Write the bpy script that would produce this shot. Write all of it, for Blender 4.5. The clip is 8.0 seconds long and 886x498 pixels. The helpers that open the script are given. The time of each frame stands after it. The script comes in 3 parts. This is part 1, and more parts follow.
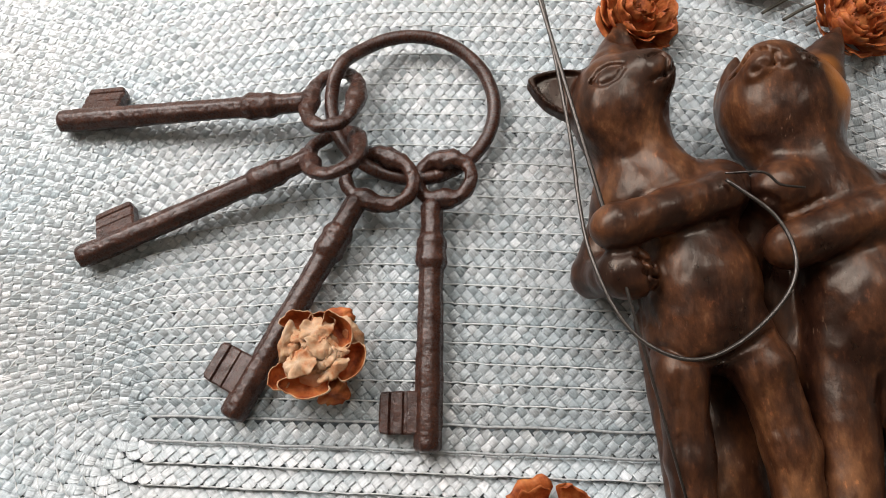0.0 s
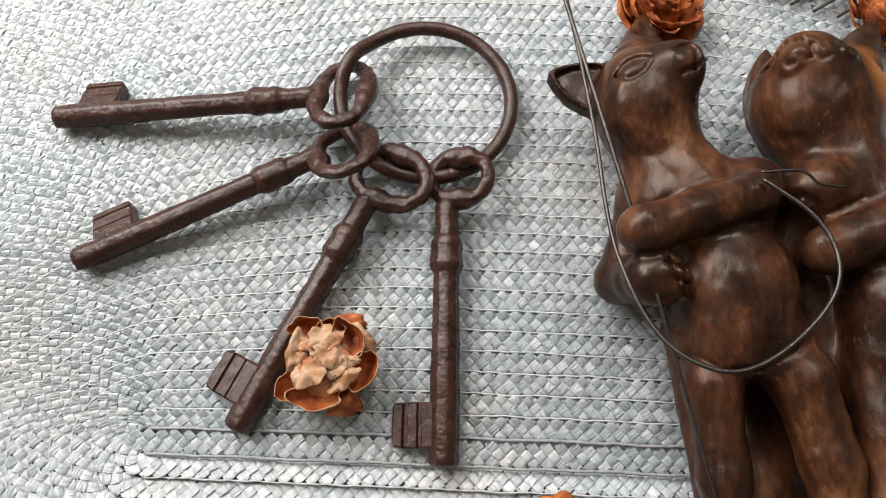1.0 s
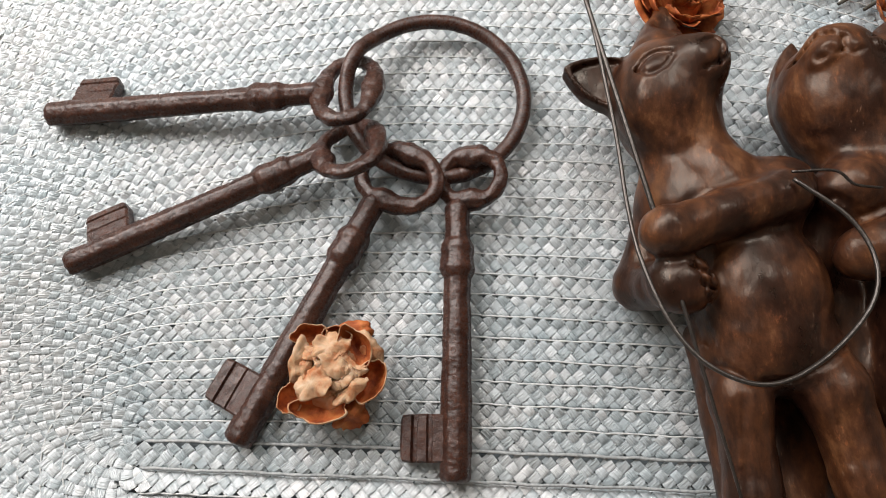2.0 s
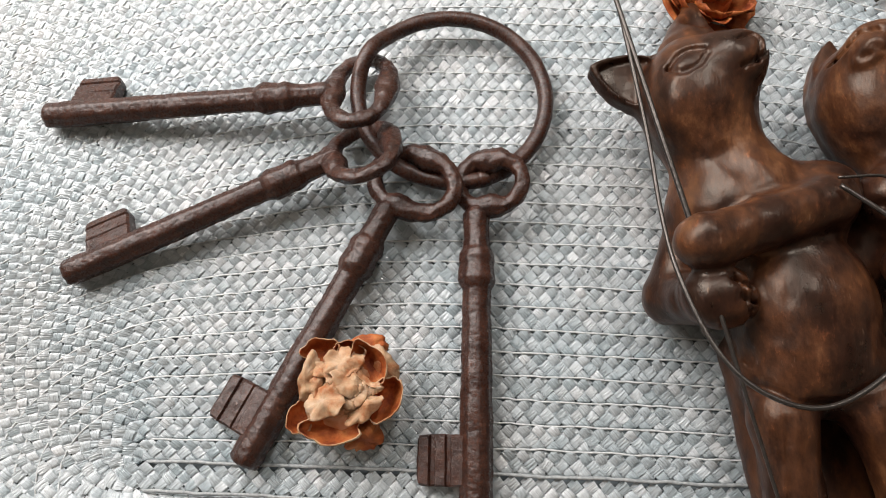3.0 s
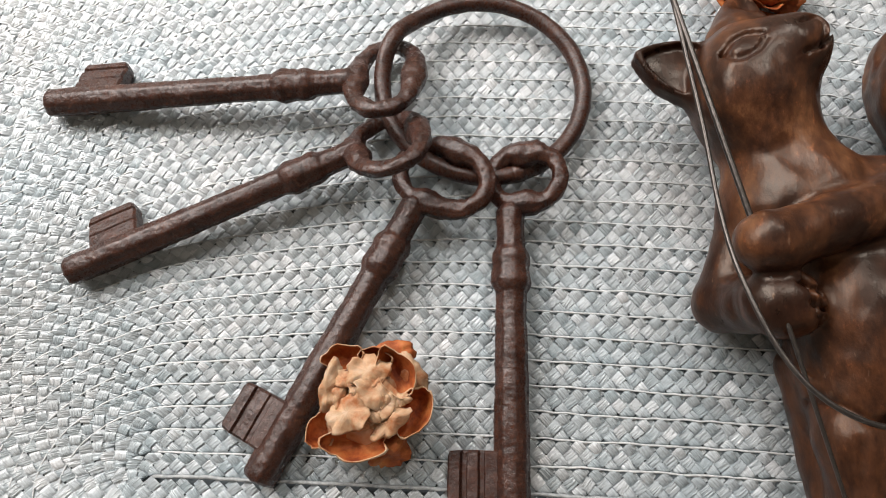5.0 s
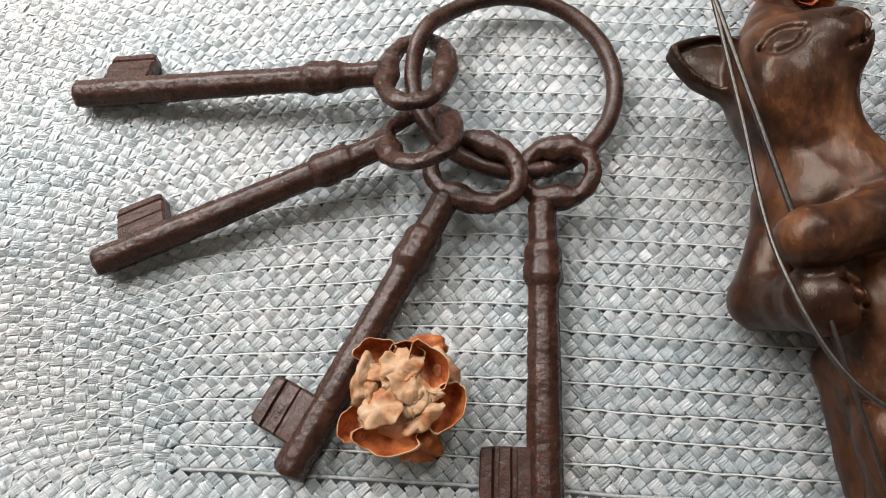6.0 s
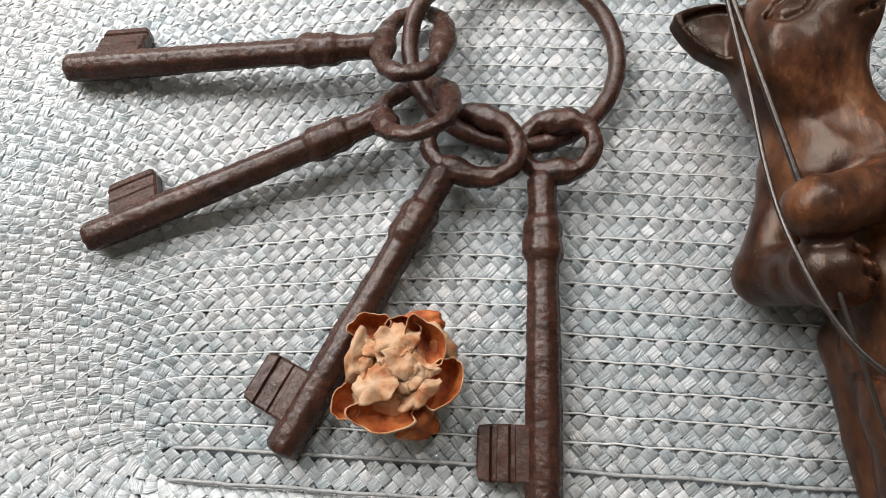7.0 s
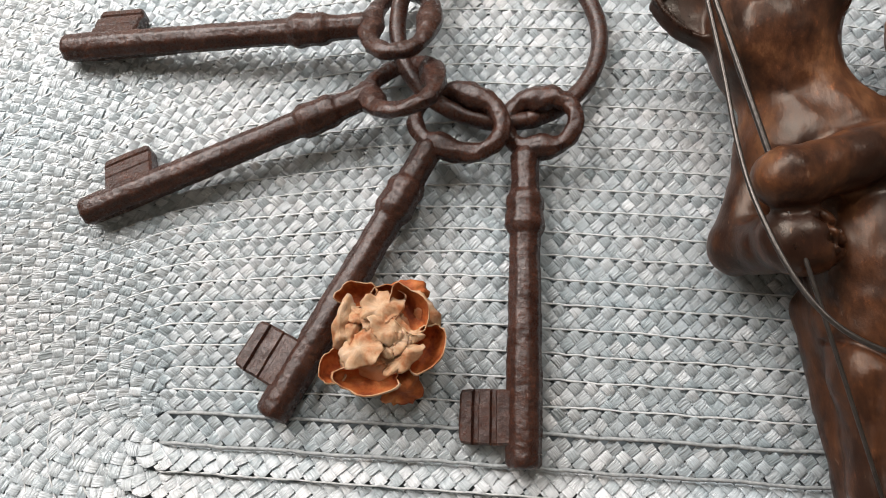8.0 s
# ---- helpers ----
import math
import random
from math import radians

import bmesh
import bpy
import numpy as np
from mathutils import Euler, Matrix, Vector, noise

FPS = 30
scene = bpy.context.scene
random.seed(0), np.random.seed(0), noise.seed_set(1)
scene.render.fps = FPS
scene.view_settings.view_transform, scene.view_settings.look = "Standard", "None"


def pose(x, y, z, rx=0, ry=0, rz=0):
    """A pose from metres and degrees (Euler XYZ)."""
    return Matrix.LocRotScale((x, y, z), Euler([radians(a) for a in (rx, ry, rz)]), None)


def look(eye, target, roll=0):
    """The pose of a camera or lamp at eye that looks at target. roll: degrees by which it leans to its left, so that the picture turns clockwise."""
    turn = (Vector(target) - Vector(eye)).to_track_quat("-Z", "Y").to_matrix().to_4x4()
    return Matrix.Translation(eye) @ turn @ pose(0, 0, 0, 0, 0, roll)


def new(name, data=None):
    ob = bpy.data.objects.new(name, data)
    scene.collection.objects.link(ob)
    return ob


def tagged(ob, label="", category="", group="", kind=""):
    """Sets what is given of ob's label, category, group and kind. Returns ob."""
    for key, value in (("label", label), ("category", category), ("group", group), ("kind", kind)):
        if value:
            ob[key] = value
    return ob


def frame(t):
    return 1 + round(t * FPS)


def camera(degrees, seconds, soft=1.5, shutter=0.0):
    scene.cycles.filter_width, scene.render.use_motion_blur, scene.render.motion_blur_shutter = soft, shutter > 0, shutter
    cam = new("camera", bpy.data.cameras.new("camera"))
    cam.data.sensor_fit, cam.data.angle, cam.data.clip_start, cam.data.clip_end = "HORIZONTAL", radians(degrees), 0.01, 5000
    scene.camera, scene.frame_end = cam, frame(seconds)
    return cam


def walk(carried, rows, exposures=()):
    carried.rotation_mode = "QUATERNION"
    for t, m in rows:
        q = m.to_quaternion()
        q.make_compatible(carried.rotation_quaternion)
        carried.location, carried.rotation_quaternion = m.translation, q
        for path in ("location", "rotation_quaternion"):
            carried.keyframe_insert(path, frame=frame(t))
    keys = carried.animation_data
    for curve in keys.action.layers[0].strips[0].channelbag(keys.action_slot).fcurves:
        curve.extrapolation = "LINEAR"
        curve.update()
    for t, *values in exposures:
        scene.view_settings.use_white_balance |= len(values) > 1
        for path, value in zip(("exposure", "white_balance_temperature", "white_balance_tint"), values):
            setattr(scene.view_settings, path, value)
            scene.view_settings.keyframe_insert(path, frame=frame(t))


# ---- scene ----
cam = camera(66.6, 8.0, soft=1.0)
PATH = [  # seconds, place in metres, turn in degrees
    (0.0, 0.0004, -0.1018, 0.2655, 19.98, 1.6, 0.63),
    (0.5, -0.0031, -0.0965, 0.2588, 19.93, 1.56, 0.65),
    (1.0, -0.0058, -0.0955, 0.2531, 19.83, 1.63, 0.69),
    (1.5, -0.0074, -0.0933, 0.2479, 19.74, 1.6, 0.66),
    (3.0, -0.0156, -0.0833, 0.2304, 20.0, 1.89, 0.89),
    (3.5, -0.0172, -0.0807, 0.2247, 19.62, 2.03, 1.0),
    (4.0, -0.0208, -0.08, 0.2188, 20.14, 1.87, 1.08),
    (4.5, -0.0217, -0.0781, 0.2151, 20.17, 1.87, 1.15),
    (6.0, -0.0342, -0.0802, 0.2115, 20.4, 2.1, 2.04),
    (6.5, -0.0335, -0.0814, 0.2068, 20.2, 2.29, 2.15),
    (7.0, -0.0324, -0.0843, 0.2046, 19.97, 2.36, 2.17),
    (7.5, -0.0301, -0.0881, 0.2051, 19.73, 2.56, 2.19),
    (8.0, -0.0266, -0.0928, 0.2084, 19.48, 2.51, 2.24),
]
walk(cam, [(t, pose(*p)) for t, *p in PATH])

# ---- light ----
scene.view_settings.exposure = 0.0
world = bpy.data.worlds.new("room_air")
scene.world = world
world.use_nodes = True
world.node_tree.nodes["Background"].inputs[0].default_value = (0.75, 0.85, 1.0, 1)
world.node_tree.nodes["Background"].inputs[1].default_value = 0.02


def area_lamp(name, eye, target, w, h, watts, colour, shape="RECTANGLE"):
    data = bpy.data.lights.new(name, "AREA")
    data.shape, data.size, data.size_y, data.energy, data.color = shape, w, h, watts, colour
    ob = new(name, data)
    ob.matrix_world = look(eye, target)
    return ob


# Unseen pendant added as main light, hung low for falloff from upper left.
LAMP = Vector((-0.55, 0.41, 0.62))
# Second lamp assumed out of view; it also fills the shadows.
ROUND = Vector((0.35, 0.75, 1.66))
FILL_WIN = (-0.95, -0.15, 0.95, 1.55)  # left, right, sill and head of an opening added in the north wall for fill
area_lamp("added_pendant_light", LAMP - Vector((0, 0, 0.03)), (LAMP.x, LAMP.y, 0), 0.70, 0.70, 13.7, (1.0, 0.94, 0.905), "DISK")
area_lamp("assumed_round_light", ROUND - Vector((0, 0, 0.03)), (ROUND.x, ROUND.y, 0), 0.30, 0.30, 9.0, (1.0, 0.97, 0.94), "DISK")
# Fill lamp standing in the added opening; no real window is known here.
area_lamp("fill_window_light", (-0.55, 1.33, 1.25), (-0.15, 0.0, 0.0), 0.78, 0.58, 17.5, (1.0, 0.97, 0.96))


# ---- materials ----
def material(name, rough=0.5, spec=0.5, metal=0.0, coat=0.0):
    m = bpy.data.materials.new(name)
    m.use_nodes = True
    nt = m.node_tree
    b = nt.nodes["Principled BSDF"]
    b.inputs["Roughness"].default_value = rough
    b.inputs["Specular IOR Level"].default_value = spec
    b.inputs["Metallic"].default_value = metal
    b.inputs["Coat Weight"].default_value = coat
    return m, nt, b


def node(nt, kind, **settings):
    n = nt.nodes.new(kind)
    for key, value in settings.items():
        if key == "vals":
            for k, v in value.items():
                n.inputs[k].default_value = v
        elif key == "operation":
            n.operation = value
        elif key == "blend":
            n.data_type, n.blend_type = "RGBA", value
    return n


def coords(nt, kind="Object", scale=(1, 1, 1)):
    c = nt.nodes.new("ShaderNodeTexCoord")
    mp = nt.nodes.new("ShaderNodeMapping")
    mp.inputs["Scale"].default_value = scale
    nt.links.new(c.outputs[kind], mp.inputs["Vector"])
    return mp.outputs["Vector"]


def noise_tex(nt, vec, scale, detail=4.0, rough=0.55):
    n = nt.nodes.new("ShaderNodeTexNoise")
    n.inputs["Scale"].default_value, n.inputs["Detail"].default_value, n.inputs["Roughness"].default_value = scale, detail, rough
    nt.links.new(vec, n.inputs["Vector"])
    return n.outputs["Fac"]


def ramp(nt, fac, stops):
    r = nt.nodes.new("ShaderNodeValToRGB")
    e = r.color_ramp.elements
    while len(e) < len(stops):
        e.new(0.5)
    for el, (p, c) in zip(e, stops):
        el.position, el.color = p, (*c, 1) if len(c) == 3 else c
    nt.links.new(fac, r.inputs["Fac"])
    return r.outputs["Color"]


def mix(nt, fac, a, b, blend="MIX"):
    n = nt.nodes.new("ShaderNodeMix")
    n.data_type, n.blend_type = "RGBA", blend
    for sock, val in ((n.inputs["Factor"], fac), (n.inputs["A"], a), (n.inputs["B"], b)):
        if isinstance(val, (int, float)):
            sock.default_value = val
        elif isinstance(val, tuple):
            sock.default_value = (*val, 1)
        else:
            nt.links.new(val, sock)
    return n.outputs["Result"]


def bump(nt, b, height, strength, distance):
    n = nt.nodes.new("ShaderNodeBump")
    n.inputs["Strength"].default_value, n.inputs["Distance"].default_value = strength, distance
    nt.links.new(height, n.inputs["Height"])
    nt.links.new(n.outputs["Normal"], b.inputs["Normal"])


def grey(a):
    return (a, a, a)


def straw_material():
    m, nt, b = material("silvery_woven_straw", 0.3, 0.85)
    geo = nt.nodes.new("ShaderNodeNewGeometry")
    info = nt.nodes.new("ShaderNodeObjectInfo")
    add = node(nt, "ShaderNodeMath", operation="ADD")
    fract = node(nt, "ShaderNodeMath", operation="FRACT")
    nt.links.new(geo.outputs["Random Per Island"], add.inputs[0])
    nt.links.new(info.outputs["Random"], add.inputs[1])
    nt.links.new(add.outputs[0], fract.inputs[0])
    tone = ramp(nt, fract.outputs[0], [(0.0, (0.42, 0.475, 0.495)), (0.35, (0.53, 0.575, 0.595)), (0.85, (0.60, 0.635, 0.65)), (1.0, (0.76, 0.78, 0.79))])
    fibre = noise_tex(nt, coords(nt, "UV", (0.4, 6.0, 1)), 1.0, 2.0, 0.6)
    blade = noise_tex(nt, coords(nt, "UV", (0.3, 3.2, 1)), 1.0, 1.0, 0.5)
    streak = ramp(nt, fibre, [(0.30, grey(0.72)), (0.44, grey(0.97)), (0.68, grey(1.12))])
    patch = ramp(nt, noise_tex(nt, coords(nt, "Object"), 14.0, 3.0), [(0.35, (0.90, 0.965, 1.0)), (0.65, (1.0, 0.985, 0.98))])
    nt.links.new(mix(nt, 1.0, mix(nt, 1.0, tone, streak, "MULTIPLY"), patch, "MULTIPLY"), b.inputs["Base Color"])
    nt.links.new(ramp(nt, fibre, [(0.3, grey(0.32)), (0.7, grey(0.09))]), b.inputs["Roughness"])
    bump(nt, b, mix(nt, 0.4, fibre, blade), 0.8, 0.0009)
    return m


def thread_material(name, low, high):
    m, nt, b = material(name, 0.45, 0.5)
    n = noise_tex(nt, coords(nt), 900.0, 2.0)
    nt.links.new(ramp(nt, n, [(0.3, low), (0.7, high)]), b.inputs["Base Color"])
    return m


def iron_material():
    m, nt, b = material("brown_cast_iron", 0.4, 0.5)
    c = coords(nt)
    fine = noise_tex(nt, c, 1000.0, 4.0, 0.65)
    broad = noise_tex(nt, c, 170.0, 6.0, 0.65)
    base = ramp(nt, broad, [(0.30, (0.024, 0.0085, 0.0056)), (0.48, (0.045, 0.0172, 0.0110)), (0.66, (0.074, 0.0305, 0.0200))])
    worn = ramp(nt, fine, [(0.34, grey(0.40)), (0.50, grey(0.95)), (0.64, grey(1.25)), (0.74, (2.6, 2.4, 2.2))])
    nt.links.new(mix(nt, 1.0, base, worn, "MULTIPLY"), b.inputs["Base Color"])
    nt.links.new(ramp(nt, fine, [(0.40, grey(0.44)), (0.62, grey(0.17))]), b.inputs["Roughness"])
    lump = noise_tex(nt, c, 520.0, 6.0, 0.7)
    bump(nt, b, mix(nt, 0.4, lump, fine), 0.65, 0.00050)
    return m


def wood_material(name, spot=None):
    m, nt, b = material(name, 0.42, 0.42)
    c = coords(nt, "Object", (1.0, 0.45, 1.0))
    broad = noise_tex(nt, c, 60.0, 7.0, 0.68)
    grain = noise_tex(nt, coords(nt, "Object", (1.0, 0.4, 1.0)), 420.0, 5.0, 0.7)
    base = ramp(nt, broad, [(0.32, (0.012, 0.0047, 0.0030)), (0.45, (0.031, 0.0116, 0.0068)), (0.57, (0.090, 0.0330, 0.0140)), (0.70, (0.215, 0.092, 0.038))])
    col = mix(nt, 1.0, base, ramp(nt, grain, [(0.3, grey(0.75)), (0.60, grey(1.0)), (0.72, (2.2, 2.0, 1.8))]), "MULTIPLY")
    scratch = noise_tex(nt, coords(nt, "Object", (1.0, 0.25, 0.6)), 900.0, 2.0, 0.5)
    where = noise_tex(nt, coords(nt), 38.0, 2.0)
    both = node(nt, "ShaderNodeMath", operation="MULTIPLY")
    nt.links.new(ramp(nt, scratch, [(0.66, grey(0.0)), (0.73, grey(1.0))]), both.inputs[0])
    nt.links.new(ramp(nt, where, [(0.48, grey(0.0)), (0.62, grey(0.55))]), both.inputs[1])
    col = mix(nt, both.outputs[0], col, (0.20, 0.118, 0.074))
    # Orange patch mixed into the base colour, fading out from its centre.
    if spot:
        place, size = spot
        mp = nt.nodes.new("ShaderNodeMapping")
        mp.inputs["Location"].default_value = [-a / s for a, s in zip(place, size)]
        mp.inputs["Scale"].default_value = [1 / s for s in size]
        tc = nt.nodes.new("ShaderNodeTexCoord")
        nt.links.new(tc.outputs["Object"], mp.inputs["Vector"])
        g = nt.nodes.new("ShaderNodeTexGradient")
        g.gradient_type = "SPHERICAL"
        nt.links.new(mp.outputs["Vector"], g.inputs["Vector"])
        col = mix(nt, ramp(nt, g.outputs["Fac"], [(0.05, grey(0.0)), (0.5, grey(0.9))]), col, (0.42, 0.15, 0.03))
    nt.links.new(col, b.inputs["Base Color"])
    nt.links.new(ramp(nt, broad, [(0.35, grey(0.27)), (0.7, grey(0.44))]), b.inputs["Roughness"])
    b.inputs["Specular Tint"].default_value = (1.0, 0.88, 0.76, 1)
    bump(nt, b, mix(nt, 0.5, grain, noise_tex(nt, coords(nt), 150.0, 5.0, 0.6)), 0.32, 0.0011)
    return m


def petal_material(name, body, rim, pale):
    m, nt, b = material(name, 0.62, 0.3)
    tc = nt.nodes.new("ShaderNodeTexCoord")
    sep = nt.nodes.new("ShaderNodeSeparateXYZ")
    nt.links.new(tc.outputs["UV"], sep.inputs["Vector"])
    blotch = noise_tex(nt, coords(nt, "Object"), 160.0, 5.0, 0.6)
    add = node(nt, "ShaderNodeMath", operation="ADD")
    sc = node(nt, "ShaderNodeMath", operation="MULTIPLY", vals={1: 0.30})
    nt.links.new(blotch, sc.inputs[0])
    nt.links.new(sep.outputs["Y"], add.inputs[0])
    nt.links.new(sc.outputs[0], add.inputs[1])
    vein = noise_tex(nt, coords(nt, "UV", (22, 1.5, 1)), 1.0, 3.0)
    base = ramp(nt, blotch, [(0.34, body[0]), (0.50, body[1]), (0.68, body[2])])
    base = mix(nt, 1.0, base, ramp(nt, vein, [(0.3, grey(0.85)), (0.7, grey(1.06))]), "MULTIPLY")
    nt.links.new(mix(nt, ramp(nt, add.outputs[0], [(pale, grey(0.0)), (pale + 0.12, grey(1.0))]), base, rim), b.inputs["Base Color"])
    b.inputs["Subsurface Weight"].default_value = 0.12
    b.inputs["Subsurface Radius"].default_value = (0.002, 0.0008, 0.0004)
    bump(nt, b, mix(nt, 0.6, vein, blotch), 0.5, 0.0010)
    return m


def plain(name, colour, rough=0.6, spread=0.12, scale=60.0, spec=0.5, metal=0.0):
    m, nt, b = material(name, rough, spec, metal)
    n = noise_tex(nt, coords(nt), scale, 5.0)
    nt.links.new(ramp(nt, n, [(0.3, tuple(a * (1 - spread) for a in colour)), (0.7, tuple(min(1, a * (1 + spread)) for a in colour))]), b.inputs["Base Color"])
    bump(nt, b, n, 0.15, 0.001)
    return m


STRAW, IRON = straw_material(), iron_material()
THREAD, CORD = thread_material("pale_stitching", (0.48, 0.515, 0.52), (0.70, 0.715, 0.715)), thread_material("grey_cord", (0.26, 0.285, 0.295), (0.44, 0.46, 0.465))
WOOD = wood_material("dark_polished_wood")
WOOD_SPOT = wood_material("dark_polished_wood_with_orange_patch", ((0.1470, 0.049, 0.032), (0.013, 0.021, 0.03)))
PETAL = petal_material("dried_petal", [(0.20, 0.040, 0.012), (0.43, 0.115, 0.030), (0.56, 0.21, 0.065)], (0.60, 0.36, 0.22), 1.02)
PALE = petal_material("pale_dried_petal", [(0.42, 0.150, 0.055), (0.54, 0.330, 0.190), (0.62, 0.450, 0.310)], (0.60, 0.43, 0.30), 1.02)
WIRE = plain("dark_wire", (0.085, 0.076, 0.070), 0.28, 0.2, 500.0, 0.5, 0.8)
STEM = plain("dry_stem", (0.07, 0.065, 0.05), 0.7, 0.3, 300.0)
BLACK = plain("black_polished_stone", (0.02, 0.018, 0.018), 0.12, 0.3, 80.0)
WALL, CEIL, FLOOR = plain("wall_paint", (0.62, 0.58, 0.52), 0.85, 0.05, 6.0), plain("ceiling_paint", (0.8, 0.79, 0.76), 0.9, 0.03, 5.0), plain("floor_boards", (0.22, 0.13, 0.07), 0.5, 0.3, 12.0)
TABLE = plain("table_wood", (0.24, 0.15, 0.09), 0.45, 0.25, 25.0)
# Underlay coloured dark to stand for the shade in gaps between strips.
GAP_SHADE = plain("gap_shade_underlay", (0.10, 0.12, 0.13), 0.8, 0.2, 200.0)


# ---- building helpers ----
def mesh_of(name, verts, faces, mat=None, uvs=None, smooth=True):
    me = bpy.data.meshes.new(name)
    me.from_pydata([tuple(v) for v in verts] if not isinstance(verts, np.ndarray) else verts.tolist(), [], faces if not isinstance(faces, np.ndarray) else faces.tolist())
    if uvs is not None:
        layer = me.uv_layers.new(name="UVMap")
        idx = np.empty(len(me.loops), dtype=np.int32)
        me.loops.foreach_get("vertex_index", idx)
        layer.data.foreach_set("uv", np.asarray(uvs, dtype=np.float32)[idx].ravel())
    if smooth:
        me.polygons.foreach_set("use_smooth", [True] * len(me.polygons))
    if mat:
        me.materials.append(mat)
    me.update()
    return me


def part(name, me, parent, label=""):
    """Links a mesh, whose points stand in the world, as one part of a thing."""
    ob = new(name, me)
    if parent:
        me.transform(Matrix.Translation(-parent.matrix_basis.translation))
        ob.parent = parent
    if label:
        tagged(ob, label)
    return ob


def thing(name, place, label, category, group="", kind=""):
    ob = new(name)
    ob.empty_display_size = 0.01
    ob.matrix_basis = Matrix.Translation(place)
    return tagged(ob, label, category, group, kind)


def tube(path, radius, segs=12, closed=False, caps=True, flat=1.0, up=(0, 0, 1), section=None):
    """Points and faces of a tube along a path; radius is a number or one number a point; section scales it round the way."""
    p = np.array(path, float)
    n = len(p)
    r = np.full(n, radius) if np.isscalar(radius) else np.array(radius, float)
    tan = (np.roll(p, -1, 0) - np.roll(p, 1, 0)) if closed else np.gradient(p, axis=0)
    tan /= np.linalg.norm(tan, axis=1)[:, None]
    side = np.cross(tan, np.array(up, float))
    side /= np.linalg.norm(side, axis=1)[:, None] + 1e-9
    top = np.cross(side, tan)
    a = np.linspace(0, 2 * np.pi, segs, endpoint=False)
    wide = np.ones(segs) if section is None else section(a)
    v = p[:, None] + (r[:, None] * wide[None])[:, :, None] * (np.cos(a)[None, :, None] * side[:, None] + flat * np.sin(a)[None, :, None] * top[:, None])
    faces = []
    for i in range(n if closed else n - 1):
        j = (i + 1) % n
        for k in range(segs):
            l = (k + 1) % segs
            faces.append((i * segs + k, i * segs + l, j * segs + l, j * segs + k))
    if caps and not closed:
        faces += [tuple(range(segs))[::-1], tuple((n - 1) * segs + k for k in range(segs))]
    return v.reshape(-1, 3), faces


def rough_up(verts, amount, scale, seed=0.0):
    """Pushes points about by a smooth noise, for cast and carved surfaces."""
    out = []
    for v in verts:
        q = Vector(v) * scale + Vector((seed, seed * 1.7, -seed))
        out.append(Vector(v) + amount * Vector(noise.noise_vector(q)))
    return np.array(out)


def block(name, lo, hi, mat, bevel=0.0):
    bm = bmesh.new()
    bmesh.ops.create_cube(bm, size=1.0)
    lo, hi = Vector(lo), Vector(hi)
    for v in bm.verts:
        v.co = Vector([(a + b) / 2 + c * (b - a) for a, b, c in zip(lo, hi, v.co)])
    if bevel:
        bmesh.ops.bevel(bm, geom=bm.edges[:], offset=bevel, segments=2, affect="EDGES")
    me = bpy.data.meshes.new(name)
    bm.to_mesh(me)
    bm.free()
    me.materials.append(mat)
    return me


# ---- the room round the table ----
for name, lo, hi, mat in (
    ("wall_north_low", (-1.8, 1.3, -0.77), (1.8, 1.4, FILL_WIN[2]), WALL),
    ("wall_north_high", (-1.8, 1.3, FILL_WIN[3]), (1.8, 1.4, 1.75), WALL),
    ("wall_north_left", (-1.8, 1.3, FILL_WIN[2]), (FILL_WIN[0], 1.4, FILL_WIN[3]), WALL),
    ("wall_north_right", (FILL_WIN[1], 1.3, FILL_WIN[2]), (1.8, 1.4, FILL_WIN[3]), WALL),
    ("wall_south", (-1.8, -1.9, -0.77), (1.8, -1.8, 1.75), WALL),
    ("wall_west", (-1.9, -1.9, -0.77), (-1.8, 1.4, 1.75), WALL),
    ("wall_east", (1.8, -1.9, -0.77), (1.9, 1.4, 1.75), WALL),
    ("floor", (-1.9, -1.9, -0.87), (1.9, 1.4, -0.77), FLOOR),
    ("ceiling", (-1.9, -1.9, 1.75), (1.9, 1.4, 1.85), CEIL),
):
    tagged(part(name, block(name, lo, hi, mat), None), "plain painted surface that closes the room", "wall" if "wall" in name else name, kind="structure")

table = thing("table", (0, 0, -0.77), "brown wooden table under the woven placemat", "table")
part("tabletop", block("tabletop", (-0.75, -0.45, -0.035), (0.75, 0.45, -0.0032), TABLE, 0.004), table)
for sx in (-0.69, 0.69):
    for sy in (-0.39, 0.39):
        part("leg", block("leg", (sx - 0.025, sy - 0.025, -0.77), (sx + 0.025, sy + 0.025, -0.035), TABLE, 0.003), table)

# Shade and cord of the added pendant, out of view.
lamp = thing("added_pendant_lamp", LAMP, "unseen white pendant lamp added over the table as main light", "lamp")
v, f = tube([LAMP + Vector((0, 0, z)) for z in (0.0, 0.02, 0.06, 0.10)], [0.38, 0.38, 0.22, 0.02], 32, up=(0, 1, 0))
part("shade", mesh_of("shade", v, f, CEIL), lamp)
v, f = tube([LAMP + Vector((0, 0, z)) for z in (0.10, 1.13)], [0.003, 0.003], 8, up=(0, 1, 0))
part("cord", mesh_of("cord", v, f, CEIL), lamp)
# Body of the assumed second lamp, unseen.
lamp = thing("assumed_ceiling_lamp", ROUND + Vector((0, 0, 0.09)), "unseen round white ceiling lamp assumed as second light and fill", "lamp")
v, f = tube([ROUND + Vector((0, 0, z)) for z in (0.0, 0.02, 0.05, 0.09)], [0.18, 0.185, 0.17, 0.10], 32, up=(0, 1, 0))
part("shade", mesh_of("shade", v, f, CEIL), lamp)

# ---- woven placemat: braid laid round a middle strip ----
XA, XB, YC, HALF, ROW = -0.122, 0.085, -0.083, 0.005, 0.008
ROWS_OUT = 35
PITCH = 0.0050


